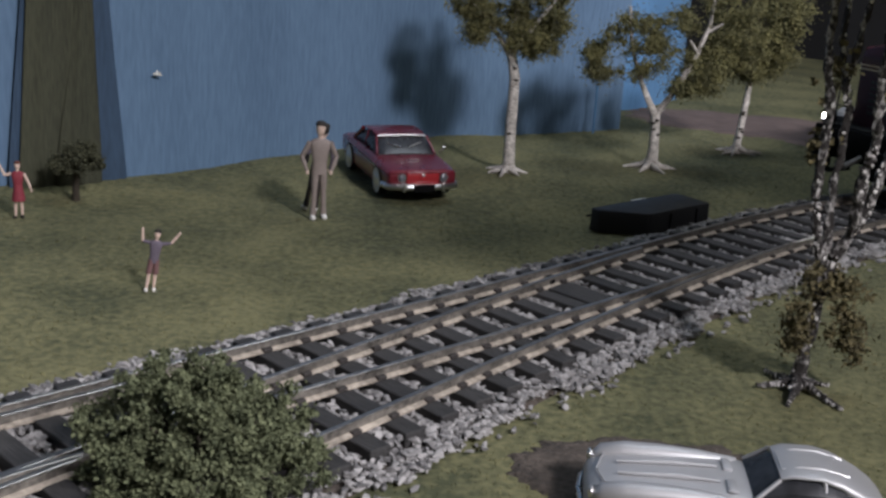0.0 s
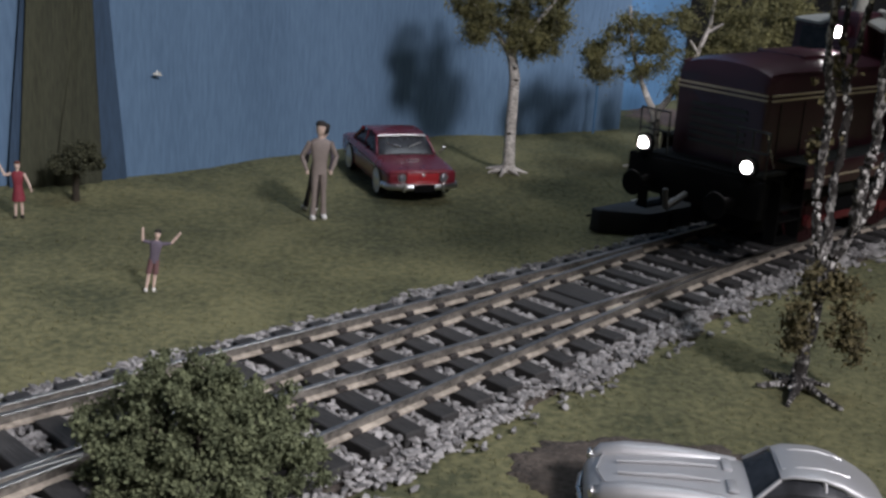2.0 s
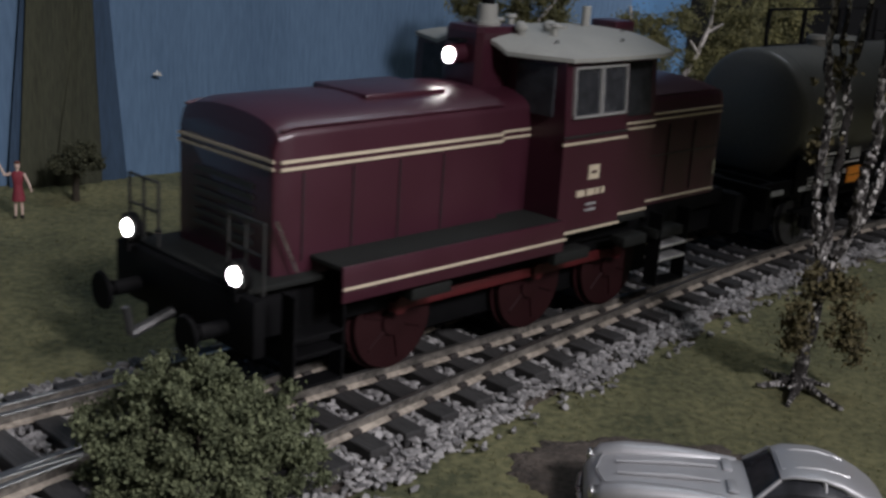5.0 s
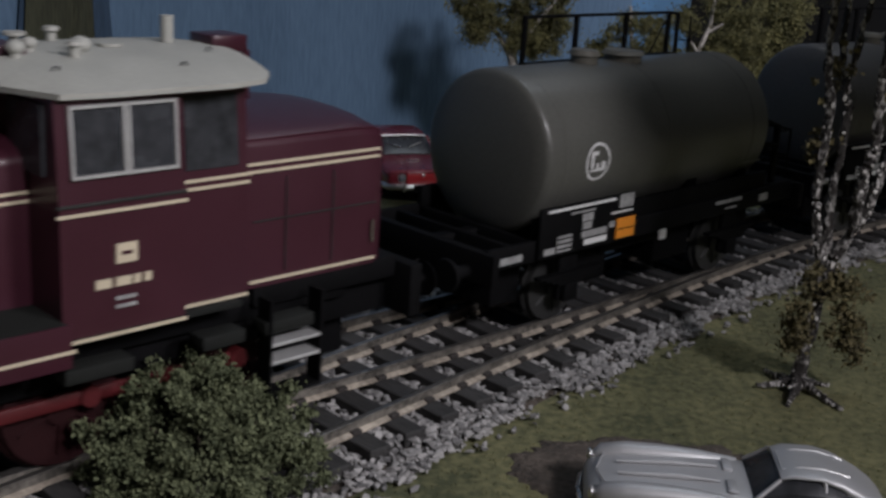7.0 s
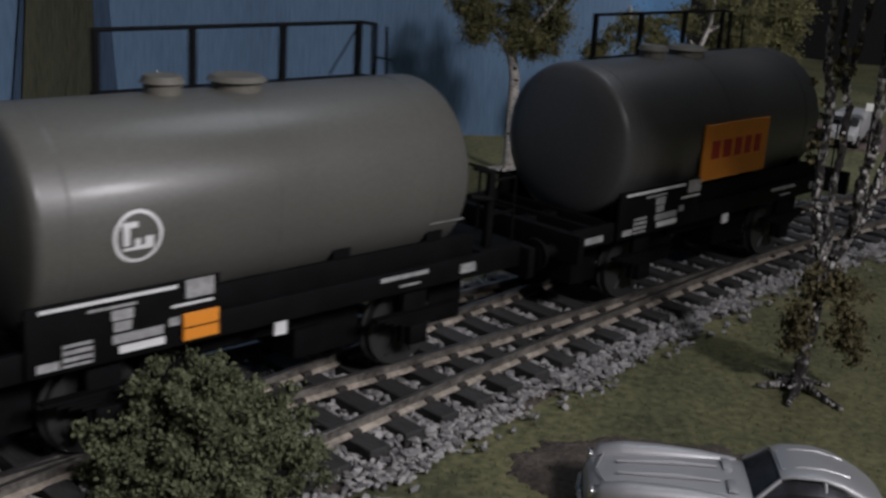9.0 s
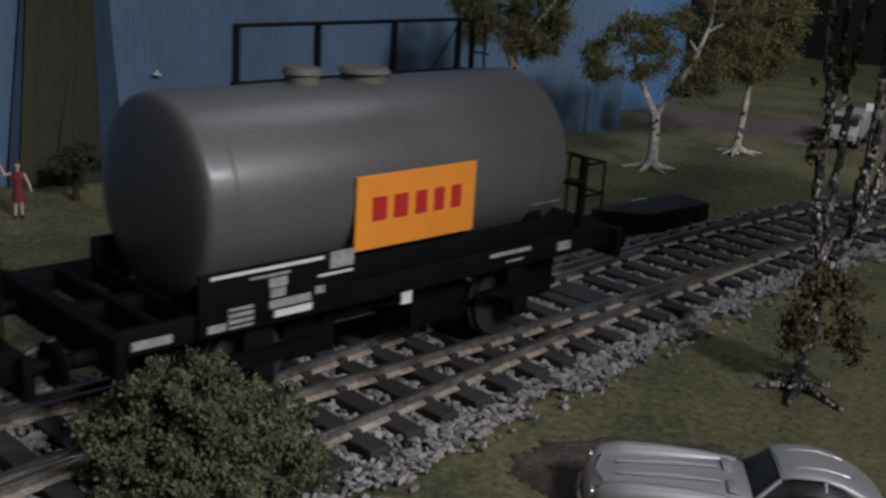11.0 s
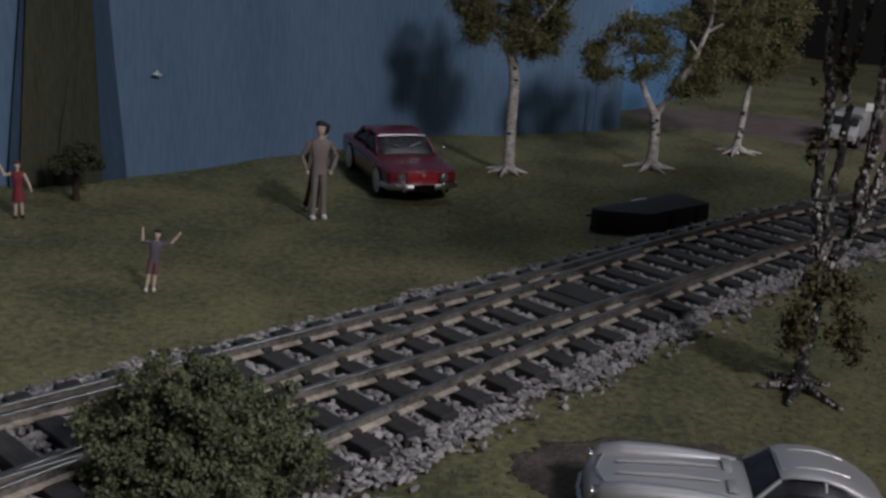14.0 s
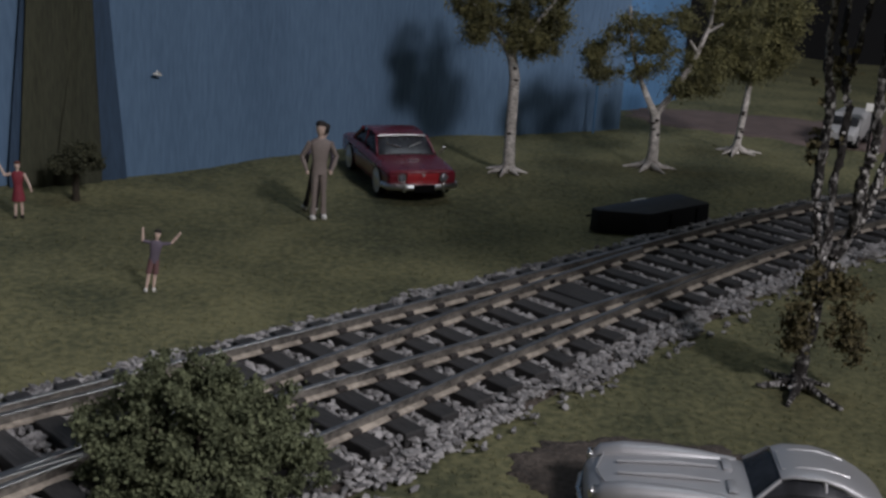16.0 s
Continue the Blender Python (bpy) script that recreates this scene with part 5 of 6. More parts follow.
def train():
    loco, lsets, rods = locomotive()
    w1, tank1, s1 = tank_wagon("olive-grey tank wagon with a round white emblem", TANK, True)
    w2, tank2, s2 = tank_wagon("dark grey tank wagon with an orange side panel", TANK2, False)
    # round emblem
    bm = bmesh.new()
    disc_sign(bm, -0.0535, lambda z: side(z, 0.0005), 0.0716, 0.0071, 0.0083)
    part("emblem_ring", bm, WHITE, tank1, "white ring emblem")
    for x0, x1, z0, z1 in ((-0.0585, -0.0563, 0.0691, 0.0763), (-0.0563, -0.0535, 0.0745, 0.0763), (-0.0547, -0.0527, 0.0679, 0.0711), (-0.0527, -0.0509, 0.0679, 0.0689), (-0.0513, -0.0483, 0.0685, 0.0715), (-0.0585, -0.0485, 0.0675, 0.0685)):
        bm = bmesh.new()
        panel(bm, x0, x1, z0, z1, 4, 0.0005)
        part("emblem_stroke", bm, WHITE, tank1)
    # orange panel with red bars for the trade name
    bm = bmesh.new()
    box(bm, -0.0266, 0.0319, -0.0366, -0.0356, 0.0532, 0.0802, 0.0002)
    sign = part("side_panel", bm, ORANGE, tank2, "orange panel with red bars")
    for k, (x0, x1) in enumerate(((-0.0191, -0.0126), (-0.0091, -0.0024), (0.0014, 0.0069), (0.0106, 0.0156), (0.0194, 0.0244))):
        bm = bmesh.new()
        strip(bm, x0, x1, -0.0367, 0.0635, 0.0722, 0.0002)
        part("name_bar", bm, REDLET, sign)
    return (loco, lsets, rods), (w1, s1), (w2, s2)


LOCO, WAGON_A, WAGON_B = train()


# ---- parked cars ----
def car_wheel(car, x, y, r, w, wall):
    bm = bmesh.new()
    sg = 1 if y > 0 else -1
    cyl(bm, (x, y - w / 2, r), (x, y + w / 2, r), r, n=24)
    wh = part("wheel", bm, TYRE, car, smooth=40)
    if wall:
        bm = bmesh.new()
        cyl(bm, (x, y + sg * w * 0.45, r), (x, y + sg * w * 0.56, r), r * 0.88, n=24)
        part("whitewall", bm, WHITEWALL, wh, smooth=40)
    bm = bmesh.new()
    cyl(bm, (x, y + sg * w * 0.5, r), (x, y + sg * w * 0.64, r), r * 0.62, r * 0.45, n=20)
    part("rim", bm, CHROME, wh, smooth=40)


def red_car():
    """Front towards -x in its own space."""
    fl, fr, rl = Vector((-0.0445, 0.742)), Vector((0.0035, 0.770)), Vector((-0.068, 0.807))
    d = (fl - rl).normalized()
    ang = math.degrees(math.atan2(-d.y, -d.x))
    t = empty("red_car", pose(-0.0358, 0.7875, GROUND, 0, 0, ang), "dark red four-headlamp saloon car parked on the turf", "car")
    L, W = 0.116, 0.0235
    bm = bmesh.new()
    secs = [(-0.058, 0.0212, 0.0085, 0.0186, 5), (-0.0565, 0.0228, 0.0065, 0.0202, 6), (-0.050, W, 0.005, 0.0210, 7), (-0.036, W, 0.0045, 0.0218, 8), (-0.018, W, 0.0045, 0.0226, 8), (0.012, W, 0.0045, 0.0230, 8), (0.036, W, 0.0045, 0.0230, 8), (0.052, W * 0.99, 0.0055, 0.0226, 7), (0.061, W * 0.95, 0.008, 0.0212, 6)]
    loft(bm, [squircle(x, hw, z0, z1, n, 28) for x, hw, z0, z1, n in secs])
    body = part("body", bm, CARRED, t, smooth=35)
    bm = bmesh.new()
    secs = [(-0.0215, 0.0198, 0.0205, 0.0232, 4, 0.98), (-0.010, 0.0198, 0.0205, 0.0318, 4, 0.88), (-0.002, 0.0198, 0.0205, 0.0332, 4, 0.86), (0.012, 0.0198, 0.0205, 0.0334, 4, 0.86), (0.024, 0.0198, 0.0205, 0.0322, 4, 0.87), (0.038, 0.0198, 0.0205, 0.0232, 4, 0.97)]
    loft(bm, [squircle(x, hw, z0, z1, n, 24, 0, tp) for x, hw, z0, z1, n, tp in secs])
    part("glasshouse", bm, CARGLASS, t, "dark car windows", smooth=40)
    bm = bmesh.new()
    secs = [(-0.0085, 0.0170, 0.0316, 0.0334), (0.0, 0.0174, 0.0326, 0.0346), (0.012, 0.0174, 0.0328, 0.0349), (0.024, 0.0172, 0.0318, 0.0337)]
    loft(bm, [squircle(x, hw, z0, z1, 3, 20) for x, hw, z0, z1 in secs])
    part("roof", bm, CARRED, t, smooth=40)
    for sg in (-1, 1):
        bm = bmesh.new()
        tube(bm, [(-0.0210, sg * 0.0200, 0.0228), (-0.0088, sg * 0.0175, 0.0324)], [0.0008, 0.0008], 6)
        tube(bm, [(0.008, sg * 0.0204, 0.0230), (0.009, sg * 0.0178, 0.0330)], [0.0007, 0.0007], 6)
        tube(bm, [(0.036, sg * 0.0200, 0.0230), (0.0235, sg * 0.0175, 0.0322)], [0.0016, 0.0014], 6)
        part("pillar", bm, CARRED, t, smooth=40)
    bm = bmesh.new()
    tube(bm, [(-0.0092, -0.0166, 0.0328), (-0.0096, 0, 0.0334), (-0.0092, 0.0166, 0.0328)], [0.0006] * 3, 6)
    part("windscreen_trim", bm, CHROME, t, smooth=40)
    bm = bmesh.new()
    tube(bm, [(0.060, -0.0222, 0.0188), (0.036, -0.0236, 0.0196), (-0.036, -0.0236, 0.0188), (-0.0555, -0.0228, 0.0178), (-0.0584, -0.0205, 0.0184), (-0.0592, 0, 0.0190), (-0.0584, 0.0205, 0.0184), (-0.0555, 0.0228, 0.0178), (-0.036, 0.0236, 0.0188), (0.036, 0.0236, 0.0196), (0.060, 0.0222, 0.0188)], [0.0007] * 11, 6)
    part("belt_crease", bm, CARRED, body, smooth=60)
    for sg in (-1, 1):
        bm = bmesh.new()
        tube(bm, [(-0.056, sg * 0.0090, 0.0197), (-0.040, sg * 0.0105, 0.0213), (-0.022, sg * 0.0125, 0.0222)], [0.0006, 0.0007, 0.0004], 6)
        part("bonnet_crease", bm, CARRED, body, smooth=60)
        bm = bmesh.new()
        box(bm, -0.0590, -0.0560, sg * 0.0166 - 0.0058, sg * 0.0166 + 0.0058, 0.0116, 0.0188, 0.0016)
        part("lamp_recess", bm, CARRED, body, "dark red lamp surround", smooth=35)
        bm = bmesh.new()
        box(bm, -0.0634, -0.0600, sg * 0.0130 - 0.0010, sg * 0.0130 + 0.0010, 0.0070, 0.0128, 0.0005)
        part("overrider", bm, CHROME, body, smooth=35)
    bm = bmesh.new()
    box(bm, -0.0596, -0.0565, -0.0108, 0.0108, 0.0112, 0.0188, 0.0008)
    part("front_panel", bm, CARRED2, body, "bright red front panel", smooth=35)
    bm = bmesh.new()
    ball(bm, (-0.0598, 0, 0.0172), 0.0011, 0.5, 1, 1, 8)
    part("badge", bm, CHROME, body)
    for sg in (-1, 1):
        bm = bmesh.new()
        for y in (0.0140, 0.0192):
            cyl(bm, (-0.0570, sg * y, 0.0155), (-0.0593 + (y - 0.014) * 0.25, sg * y, 0.0155), 0.0029, n=16)
        bez = part("lamp_bezel", bm, CHROME, body, smooth=40)
        for y in (0.0140, 0.0192):
            bm = bmesh.new()
            ball(bm, (-0.0592 + (y - 0.014) * 0.25, sg * y, 0.0155), 0.0025, 0.4, 1, 1, 12)
            part("headlight", bm, LENS, bez, smooth=60)
    bm = bmesh.new()
    tube(bm, [(-0.050, -0.0246, 0.0098), (-0.0580, -0.0222, 0.0098), (-0.0612, -0.010, 0.0098), (-0.0616, 0, 0.0098), (-0.0612, 0.010, 0.0098), (-0.0580, 0.0222, 0.0098), (-0.050, 0.0246, 0.0098)], [0.0021] * 7, 8)
    bump = part("bumper", bm, CHROME, t, "chrome front bumper", smooth=60)
    bm = bmesh.new()
    box(bm, -0.0640, -0.0630, -0.0068, 0.0068, 0.0072, 0.0118)
    part("number_plate", bm, FRAMEBLACK, bump, "black plate")
    bm = bmesh.new()
    for sg in (-1, 1):
        tube(bm, [(-0.044, sg * 0.0238, 0.0172), (0.05, sg * 0.0236, 0.0178)], [0.0003, 0.0003], 5)
    part("side_trim", bm, CHROME, body)
    bm = bmesh.new()
    cyl(bm, (-0.020, -0.0235, 0.023), (-0.021, -0.0262, 0.0262), 0.0004, n=6)
    ball(bm, (-0.021, -0.0265, 0.0266), 0.0014, 0.5, 1, 1, 8)
    part("door_mirror", bm, CHROME, t)
    for x in (-0.0365, 0.035):
        for y in (-0.0216, 0.0216):
            car_wheel(t, x, y, 0.0092, 0.0052, True)
    bm = bmesh.new()
    for sg in (-1, 1):
        tube(bm, [(-0.0172, sg * 0.003, 0.0266), (-0.0142, sg * 0.012, 0.0292)], [0.0005, 0.0004], 5)
    part("wiper", bm, CHROME, t)
    bm = bmesh.new()
    box(bm, -0.003, 0.006, -0.016, 0.016, 0.010, 0.026, 0.002)
    part("seat", bm, INTERIOR, t, smooth=40)
    return t


red_car()


def silver_car():
    """Front towards -x in its own space."""
    t = empty("silver_car", pose(0.0965, 0.3360, GROUND + 0.0015, 0, 0, -5), "silver sports coupe with a long ribbed bonnet parked on soil", "car")
    bm = bmesh.new()
    secs = [(-0.047, 0.011, 0.006, 0.0105, 3), (-0.0455, 0.0150, 0.0045, 0.0128, 3), (-0.042, 0.0168, 0.0038, 0.0142, 3.2), (-0.034, 0.0176, 0.0034, 0.0154, 3.4), (-0.018, 0.0176, 0.0034, 0.0162, 3.4), (0.0, 0.0176, 0.0034, 0.0164, 3.6), (0.018, 0.0178, 0.0034, 0.0164, 3.4), (0.032, 0.0172, 0.0038, 0.0156, 3.2), (0.041, 0.0155, 0.0048, 0.0138, 3), (0.0455, 0.012, 0.0065, 0.0112, 3)]
    loft(bm, [squircle(x, hw, z0, z1, n, 32) for x, hw, z0, z1, n in secs])
    body = part("body", bm, CARSILVER, t, smooth=50)
    for sg in (-1, 1):
        bm = bmesh.new()
        loft(bm, [squircle(x, hw, z0, z1, 2.6, 16, sg * yc) for x, hw, z0, z1, yc in ((-0.0448, 0.0022, 0.010, 0.0135, 0.0130), (-0.042, 0.0036, 0.009, 0.0162, 0.0138), (-0.034, 0.0040, 0.009, 0.0176, 0.0142), (-0.022, 0.0038, 0.009, 0.0178, 0.0143), (-0.010, 0.0030, 0.009, 0.0172, 0.0146), (0.002, 0.0016, 0.010, 0.0158, 0.0150))])
        part("front_wing", bm, CARSILVER, body, smooth=60)
        bm = bmesh.new()
        loft(bm, [squircle(x, hw, z0, z1, 2.6, 16, sg * yc) for x, hw, z0, z1, yc in ((0.010, 0.0014, 0.010, 0.0155, 0.0150), (0.022, 0.0034, 0.009, 0.0172, 0.0144), (0.032, 0.0034, 0.009, 0.0166, 0.0138), (0.042, 0.0020, 0.009, 0.0135, 0.0125))])
        part("rear_wing", bm, CARSILVER, body, smooth=60)
        bm = bmesh.new()
        tube(bm, [(-0.037, sg * 0.0040, 0.0157), (-0.020, sg * 0.0046, 0.0167), (-0.0055, sg * 0.0050, 0.0168)], [0.0005, 0.0010, 0.0004], 8)
        part("bonnet_rib", bm, CARSILVER, body, smooth=60)
        bm = bmesh.new()
        ball(bm, (-0.0452, sg * 0.0130, 0.0128), 0.0022, 0.5, 1, 1, 12)
        part("headlight", bm, CHROME, body, smooth=60)
        bm = bmesh.new()
        box(bm, -0.0035, -0.0005, sg * 0.0075 - 0.004, sg * 0.0075 + 0.004, 0.0163, 0.0171, 0.0003)
        part("cowl_vent", bm, CARSILVER, body, smooth=35)
    bm = bmesh.new()
    tube(bm, [(-0.041, -0.0102, 0.0150), (-0.0435, 0, 0.0145), (-0.041, 0.0102, 0.0150)], [0.0003] * 3, 6)
    part("bonnet_edge", bm, CARSILVER, body, smooth=60)
    bm = bmesh.new()
    secs = [(0.0038, 0.0138, 0.0150, 0.0166, 3.5, 0.97), (0.0103, 0.0140, 0.0150, 0.0222, 3.5, 0.82), (0.0148, 0.0140, 0.0150, 0.0236, 3.5, 0.78), (0.0238, 0.0140, 0.0150, 0.0240, 3.5, 0.78), (0.0338, 0.0135, 0.0148, 0.0216, 3.2, 0.80), (0.0438, 0.0112, 0.0130, 0.0150, 3, 0.92)]
    loft(bm, [squircle(x, hw, z0, z1, n, 24, 0, tp) for x, hw, z0, z1, n, tp in secs])
    part("glasshouse", bm, CARGLASS, t, "dark car windows", smooth=40)
    bm = bmesh.new()
    secs = [(0.0113, 0.0116, 0.0218, 0.0232), (0.0148, 0.0120, 0.0226, 0.0246), (0.0238, 0.0122, 0.0226, 0.0250), (0.0298, 0.0124, 0.0200, 0.0240), (0.0340, 0.0126, 0.0166, 0.0224), (0.0385, 0.0122, 0.0140, 0.0202), (0.0425, 0.0112, 0.0125, 0.0176), (0.0450, 0.0098, 0.0115, 0.0152)]
    loft(bm, [squircle(x, hw, z0, z1, 3, 24) for x, hw, z0, z1 in secs])
    roof = part("roof", bm, CARSILVER, t, smooth=60)
    bm = bmesh.new()
    for y in (-0.0062, 0.0062):
        tube(bm, [(0.0123, y, 0.02350), (0.0178, y * 1.02, 0.0248), (0.0248, y * 1.02, 0.0249), (0.0328, y, 0.0230)], [0.0003] * 4, 5)
    tube(bm, [(0.0123, -0.0062, 0.02350), (0.0121, 0, 0.0237), (0.0123, 0.0062, 0.02350)], [0.00025] * 3, 5)
    part("door_seam", bm, CARSILVER, roof, smooth=60)
    for sg in (-1, 1):
        bm = bmesh.new()
        tube(bm, [(0.0043, sg * 0.0140, 0.0162), (0.0113, sg * 0.0114, 0.0224)], [0.0008, 0.0007], 6)
        tube(bm, [(0.0253, sg * 0.0141, 0.0160), (0.0243, sg * 0.0112, 0.0238)], [0.0007, 0.0007], 6)
        part("pillar", bm, CARSILVER, t, smooth=40)
        for x in (0.0373, 0.036):
            bm = bmesh.new()
            ball(bm, (x, sg * 0.0075, 0.0238 - (x - 0.0300) * 0.55), 0.0006, 1.2, 1, 0.6, 8)
            part("roof_vent", bm, CHROME, t)
    for x in (-0.0285, 0.0270):
        for y in (-0.0162, 0.0162):
            car_wheel(t, x, y, 0.0068, 0.0042, False)
    bm = bmesh.new()
    tube(bm, [(-0.040, -0.0178, 0.0065), (-0.0475, -0.010, 0.0065), (-0.0485, 0, 0.0065), (-0.0475, 0.010, 0.0065), (-0.040, 0.0178, 0.0065)], [0.0010] * 5, 8)
    part("bumper", bm, CHROME, t, smooth=60)
    return t


silver_car()


def white_van():
    t = empty("white_van", pose(0.352, 1.040, GROUND + 0.001, 0, 0, 60), "small white van parked on the dirt road", "van")
    bm = bmesh.new()
    secs = [(-0.030, 0.0125, 0.004, 0.0130, 4), (-0.027, 0.0135, 0.003, 0.0165, 5), (-0.018, 0.0138, 0.003, 0.0180, 5), (-0.010, 0.0138, 0.003, 0.0285, 5), (0.028, 0.0138, 0.003, 0.0290, 6), (0.030, 0.0130, 0.004, 0.0280, 5)]
    loft(bm, [squircle(x, hw, z0, z1, n, 24) for x, hw, z0, z1, n in secs])
    part("body", bm, VANPAINT, t, smooth=35)
    bm = bmesh.new()
    box(bm, -0.0185, -0.0120, -0.0118, 0.0118, 0.0180, 0.0255, 0.0015)
    part("windscreen", bm, CARGLASS, t, smooth=35)
    bm = bmesh.new()
    box(bm, -0.031, -0.0285, -0.0125, 0.0125, 0.003, 0.0075, 0.0006)
    part("bumper", bm, FRAMEBLACK, t)
    for x in (-0.018, 0.02):
        for y in (-0.0128, 0.0128):
            car_wheel(t, x, y, 0.0055, 0.004, False)


white_van()


def white_board():
    t = empty("white_sign", pose(0.362, 1.010, GROUND), "small white board on a thin dark post", "sign")
    bm = bmesh.new()
    box(bm, -0.0008, 0.0008, -0.0008, 0.0008, 0, 0.036)
    part("post", bm, FRAMEBLACK, t)
    bm = bmesh.new()
    box(bm, -0.0075, 0.0075, -0.0012, -0.0004, 0.035, 0.042, 0.0003)
    part("board", bm, PAPER, t)


white_board()


# ---- small things on the turf ----
def motor_housing():
    a, b, c = Vector((0.0907, 0.6832)), Vector((0.1215, 0.6794)), Vector((0.1666, 0.7188))
    ang = math.atan2(c.y - b.y, c.x - b.x)
    t = empty("turnout_motor", Matrix.Translation((b.x, b.y, GROUND + 0.0005)) @ Matrix.Rotation(ang, 4, "Z"), "black plastic point motor housing beside the rails", "turnout motor")
    bm = bmesh.new()
    loft(bm, [[(x, y0, 0), (x, y1, 0), (x, y1 - 0.0006, z), (x, y0 + 0.0006, z)] for x, y0, y1, z in ((-0.0205, 0.021, 0.0285, 0.0136), (-0.0190, 0.0195, 0.0285, 0.0140), (0.0, 0.001, 0.0285, 0.0140), (0.003, 0.0, 0.0285, 0.0140), (0.014, 0.0, 0.0285, 0.0140), (0.017, 0.0, 0.0285, 0.0142), (0.058, 0.0, 0.0285, 0.0142), (0.0605, 0.002, 0.0285, 0.0136))])
    bmesh.ops.bevel(bm, geom=bm.edges[:], offset=0.0006, segments=2, profile=0.5, affect="EDGES")
    body = part("housing", bm, BOXBLACK, t, smooth=35)
    bm = bmesh.new()
    strip(bm, 0.02, 0.0204, -0.0001, 0.002, 0.012)
    strip(bm, 0.045, 0.0454, -0.0001, 0.002, 0.012)
    part("seam", bm, FRAMEBLACK, body)
    bm = bmesh.new()
    box(bm, 0.022, 0.036, 0.029, 0.034, 0.0085, 0.0125, 0.0004)
    part("terminal_block", bm, PAPER, t, "small white terminal block")
    bm = bmesh.new()
    for k in range(2):
        tube(bm, [(0.030 + k * 0.003, 0.034, 0.010), (0.020, 0.042 + k * 0.003, 0.002), (0.0, 0.05, 0.001)], [0.0006] * 3, 6)
    part("wire", bm, FRAMEBLACK, t)


motor_housing()


def point_lever():
    p, a = MAIN.at(0.092, 0.012)
    t = empty("point_lever", Matrix.Translation((p.x, p.y, -0.0057)) @ Matrix.Rotation(a, 4, "Z"), "black plastic throw bar between the point blades", "point lever")
    bm = bmesh.new()
    box(bm, -0.006, 0.006, -0.034, 0.018, -0.0004, 0.0014, 0.0004)
    part("throw_bar", bm, TIE, t)
    bm = bmesh.new()
    ball(bm, (0.0, 0.004, 0.0026), 0.0032, 1.2, 1, 0.8, 12)
    part("pivot", bm, FRAMEBLACK, t, smooth=60)


point_lever()


def figure(name, x, y, turn, h, top, legs, hair, arms, label, shorts=False, dress=False, shoe=SHOE, lean=0, stride=0.0):
    """A small painted figurine, one mesh."""
    bm = bmesh.new()
    k = h / 0.058
    mats = [SKIN, top, legs, hair, shoe]
    bare = 0 if (shorts or dress) else 2
    for sg in (-1, 1):
        fy = sg * stride
        tube(bm, [(sg * 0.0031, fy, 0.0012), (sg * 0.0030, fy * 0.8, 0.006), (sg * 0.0029, fy * 0.6, 0.0105), (sg * 0.0027, fy * 0.45 - 0.0003, 0.0155), (sg * 0.0025, fy * 0.2, 0.0220), (sg * 0.0021, 0, 0.0300)], [0.0011, 0.0013, 0.0017, 0.0016, 0.0021, 0.0025], 10, bare)
        if bare:
            tube(bm, [(sg * 0.0031, fy, 0.0030), (sg * 0.0030, fy * 0.7, 0.0075)], [0.0019, 0.0017], 10, 2)
        if shorts:
            tube(bm, [(sg * 0.0030, fy * 0.4, 0.0165), (sg * 0.0026, fy * 0.2, 0.0230), (sg * 0.0021, 0, 0.0300)], [0.0027, 0.0027, 0.0028], 10, 2)
        ball(bm, (sg * 0.0034, fy - 0.0017, 0.0016), 0.0022, 0.85, 1.6, 0.78, 10, 4)
    if dress:
        tube(bm, [(0, 0, 0.0185), (0.0002, 0, 0.0240), (0, 0, 0.0300), (0, 0, 0.0345)], [0.0066, 0.0058, 0.0046, 0.0037], 16, 1)
    loft(bm, [[(q[1], q[2] + dy, z) for q in squircle(0, w, -d, d, 2.4, 16)] for z, w, d, dy in ((0.0270, 0.0042, 0.0028, 0), (0.0295, 0.0046, 0.0031, 0.0002), (0.0330, 0.0042, 0.0027, 0), (0.0370, 0.0046, 0.0029, -0.0002), (0.0415, 0.0054, 0.0032, -0.0003), (0.0450, 0.0060, 0.0029, 0), (0.0468, 0.0052, 0.0024, 0), (0.0480, 0.0026, 0.0018, 0))], True, 1)
    tube(bm, [(0, 0, 0.0470), (0, -0.0002, 0.0508)], [0.0016, 0.0014], 10, 0)
    loft(bm, [[(q[1], q[2] - 0.0003, z) for q in squircle(0, w, -d, d, 2.1, 14)] for z, w, d in ((0.0497, 0.0010, 0.0013), (0.0504, 0.0018, 0.0023), (0.0520, 0.0024, 0.0028), (0.0542, 0.0027, 0.0030), (0.0562, 0.0025, 0.0028), (0.0576, 0.0015, 0.0017))], True, 0)
    ball(bm, (0, -0.0031, 0.0532), 0.0006, 0.7, 1, 1.2, 6, 0)
    ball(bm, (0.0001, -0.0001, 0.0562), 0.0030, 1.03, 1.08, 0.72, 12, 3)
    ball(bm, (0.0003, 0.0013, 0.0540), 0.0027, 1.05, 0.85, 1.15, 12, 3)
    for pts in arms:
        a, b, c = (Vector(q) for q in pts)
        sleeve = 0 if dress else 1
        tube(bm, [a + Vector((0, 0, 0.0006)), a.lerp(b, 0.5), b], [0.0017, 0.0016, 0.0013], 9, sleeve)
        ball(bm, b, 0.00135, 1, 1, 1, 8, sleeve if not shorts else 0)
        tube(bm, [b, b.lerp(c, 0.4), c], [0.0013, 0.00135, 0.0009], 9, 0 if (shorts or dress) else 1)
        ball(bm, c + (c - b).normalized() * 0.0008, 0.0012, 0.9, 0.7, 1.25, 8, 0)
    for v in bm.verts:
        v.co *= k
    ob = part(name, bm, mats, None, smooth=55)
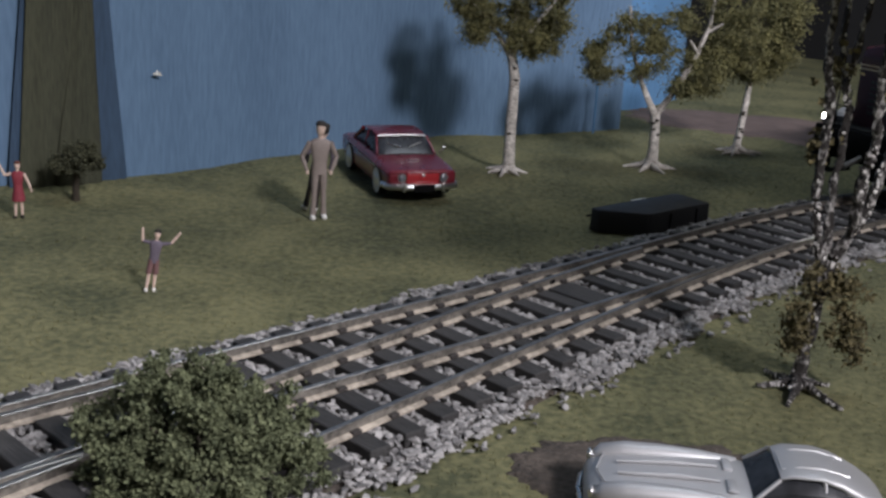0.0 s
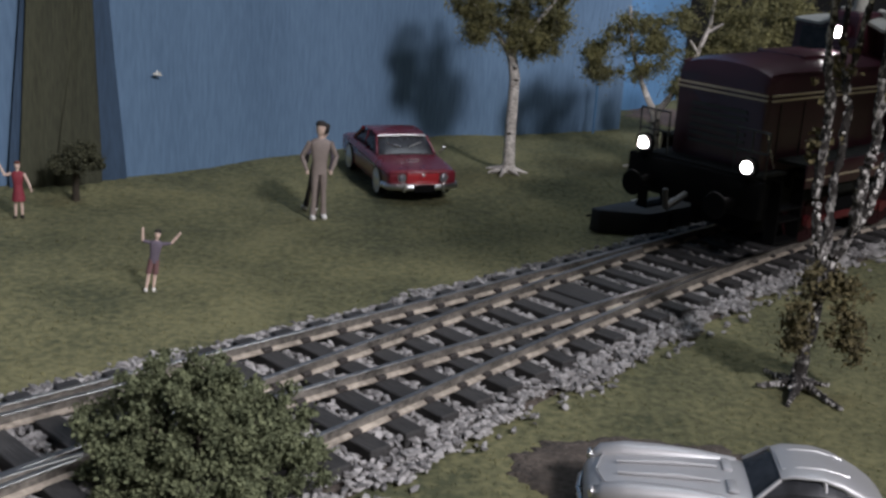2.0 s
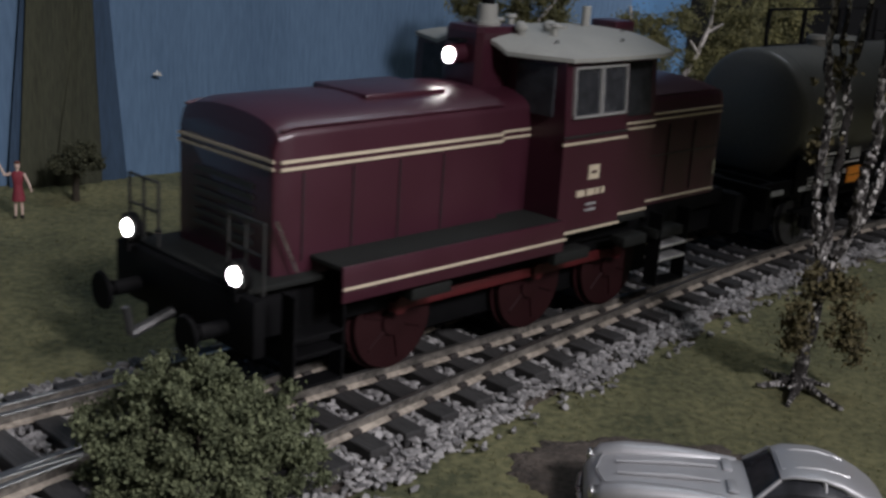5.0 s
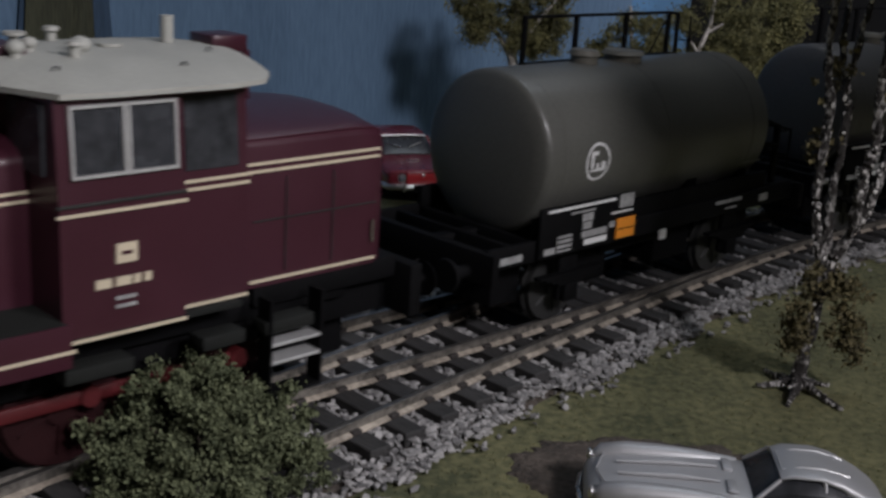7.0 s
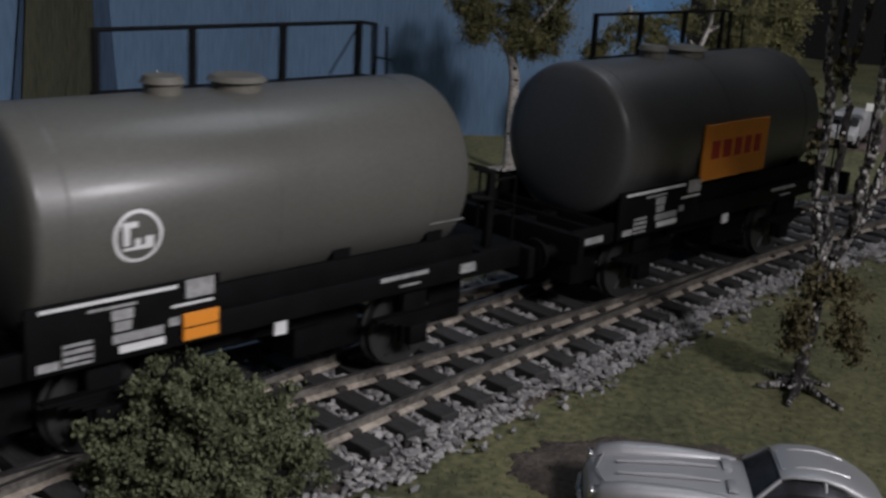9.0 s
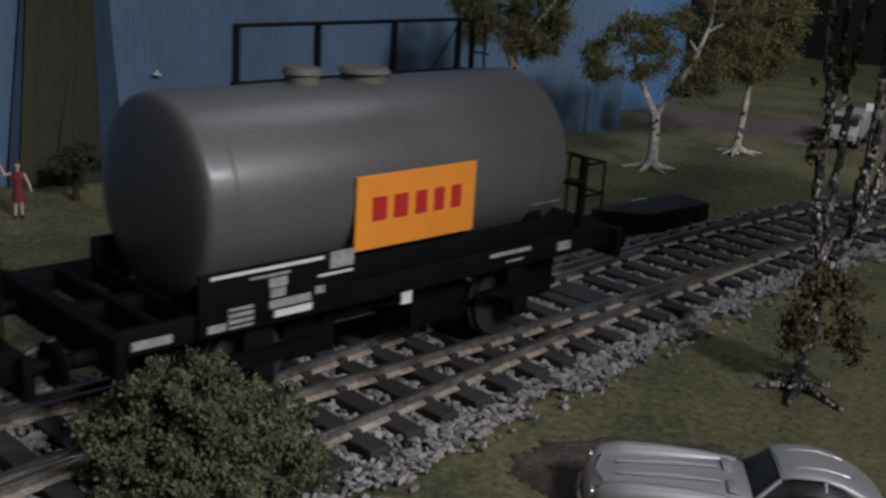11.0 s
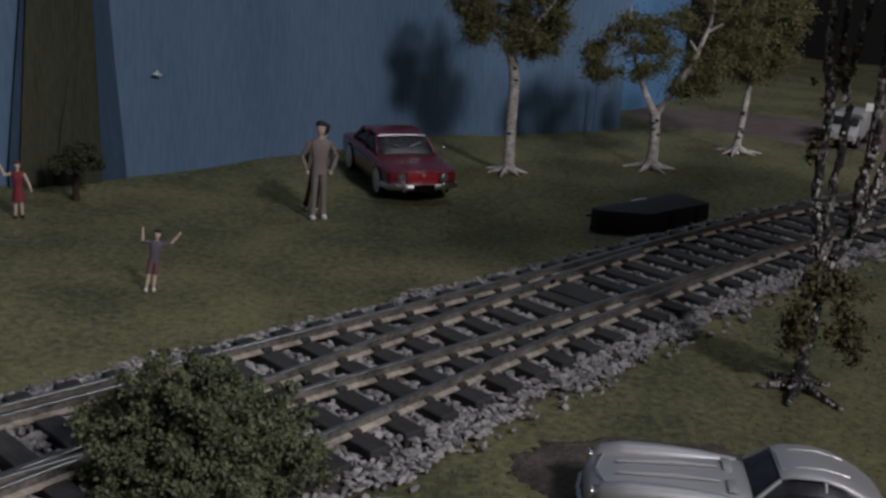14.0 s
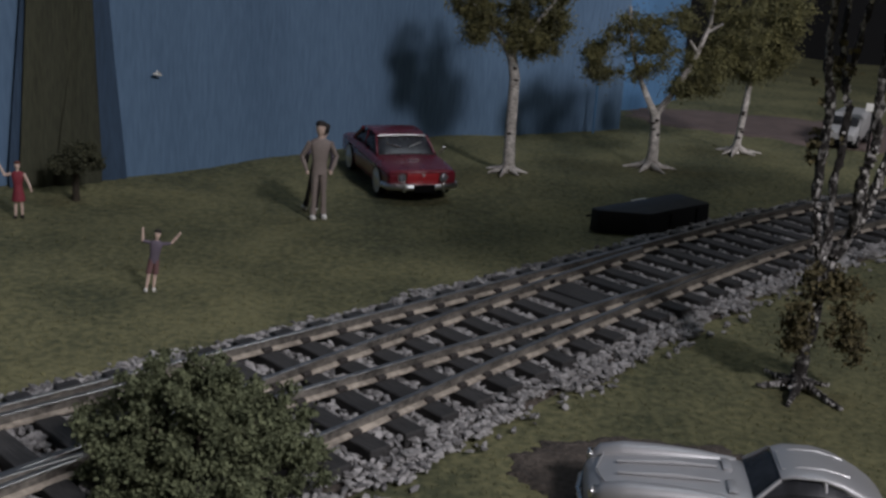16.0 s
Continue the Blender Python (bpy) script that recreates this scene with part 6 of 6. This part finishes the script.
    ob.matrix_world = pose(x, y, rise(x, y) - 0.0002, 0, lean, turn)
    return tagged(ob, label, "figurine", "figurines on the turf")


figure("standing_figurine", -0.0755, 0.6745, 14, 0.0590, TAUPE, TAUPE, HAIR,
       [[(-0.0058, 0, 0.0452), (-0.0102, 0.0018, 0.0372), (-0.0074, -0.0014, 0.0290)], [(0.0058, 0, 0.0452), (0.0100, 0.0014, 0.0370), (0.0066, -0.0018, 0.0290)]], "standing figurine in taupe jumper and trousers with arms akimbo", stride=0.0008)
figure("rear_figurine", -0.0832, 0.6965, 196, 0.0550, DUSK, HAIR, HAIR,
       [[(-0.0058, 0, 0.0450), (-0.0082, 0.002, 0.0370), (-0.0080, -0.001, 0.0290)], [(0.0058, 0, 0.0450), (0.0082, 0.001, 0.0370), (0.0080, -0.001, 0.0290)]], "dark-clothed figurine standing behind another", lean=-9)
figure("child_figurine", -0.1375, 0.526, 12, 0.0305, DUSK, SHORTS, HAIR,
       [[(-0.0058, 0, 0.0448), (-0.0120, 0, 0.0460), (-0.0132, -0.001, 0.0562)], [(0.0058, 0, 0.0448), (0.0130, 0, 0.0470), (0.0186, -0.001, 0.0565)]], "child figurine in shorts with both arms raised", shorts=True, lean=8, stride=0.0020)
figure("girl_figurine", -0.2395, 0.636, 15, 0.0330, DRESS, DRESS, HAIRRED,
       [[(-0.0058, 0, 0.0448), (-0.0122, 0, 0.0440), (-0.0165, 0, 0.0545)], [(0.0058, 0, 0.0448), (0.0096, 0, 0.0368), (0.0122, -0.001, 0.0290)]], "girl figurine in a red dress waving one arm", dress=True, shoe=HAIR, stride=0.0014)


def gull():
    t = empty("bird_ornament", pose(-0.1918, 0.7580, 0.0545, 0, 8, 35), "tiny white bird pinned to the blue sheet", "bird")
    bm = bmesh.new()
    loft(bm, [squircle(x, r, -r, r, 2, 10) for x, r in ((-0.0032, 0.0002), (-0.0018, 0.0008), (0.0006, 0.0011), (0.0026, 0.0006), (0.0034, 0.0002))])
    part("body", bm, PAPER, t, smooth=60)
    for sg in (-1, 1):
        bm = bmesh.new()
        loft(bm, [[(-0.0008, sg * 0.0006, 0.0006), (0.0010, sg * 0.0006, 0.0006), (0.0010, sg * 0.0006, 0.0009), (-0.0008, sg * 0.0006, 0.0009)], [(0.0004, sg * 0.0034, 0.0020), (0.0012, sg * 0.0034, 0.0020), (0.0012, sg * 0.0034, 0.0022), (0.0004, sg * 0.0034, 0.0022)]])
        part("wing", bm, PAPER, t)


gull()


# ---- the train's run ----
RUN = [(0, 0.7244), (0.5, 0.6803), (1, 0.6292), (1.5, 0.5776), (2, 0.532), (2.5, 0.4837), (3, 0.4274), (3.5, 0.3763), (4, 0.32), (4.2, 0.2984), (6.3, 0.0747), (6.5, 0.0538), (7, 0.0), (7.5, -0.0532), (8, -0.1074), (8.5, -0.1617), (9, -0.2168), (9.2, -0.2382), (11.3, -0.4612), (11.5, -0.4808), (12, -0.539), (12.5, -0.5893), (13, -0.6452), (13.5, -0.6937), (16, -0.951)]


def run(t):
    return float(np.interp(t, [a for a, _ in RUN], [b for _, b in RUN]))


def motions():
    steps = [round(0.2 * i, 2) for i in range(81)]
    for thing, centre, half in ((LOCO[0], -0.198, 0.066), (WAGON_A[0], 0.1070, 0.064), (WAGON_B[0], 0.3765, 0.064)):
        rows = []
        for t in steps:
            s = run(t) + centre
            a, b = MAIN.at(s - half)[0], MAIN.at(s + half)[0]
            d = b - a
            rows.append((t, Matrix.Translation((a + b) / 2) @ Matrix.Rotation(math.atan2(d.y, d.x), 4, "Z")))
        walk(thing, rows)
    for sets, r in ((LOCO[1], 0.019), (WAGON_A[1], 0.0155), (WAGON_B[1], 0.0155)):
        for w in sets:
            x = w.location.x
            walk(w, [(t, Matrix.Translation((x, 0, r)) @ Matrix.Rotation((run(t) - run(0)) / r, 4, "Y")) for t in steps])
    for rod, sg in LOCO[2]:
        ph = 0 if sg < 0 else math.pi / 2
        walk(rod, [(t, Matrix.Translation((0.008 * math.cos(-(run(t) - run(0)) / 0.019 + ph), 0, 0.019 + 0.008 * math.sin(-(run(t) - run(0)) / 0.019 + ph)))) for t in steps])


motions()
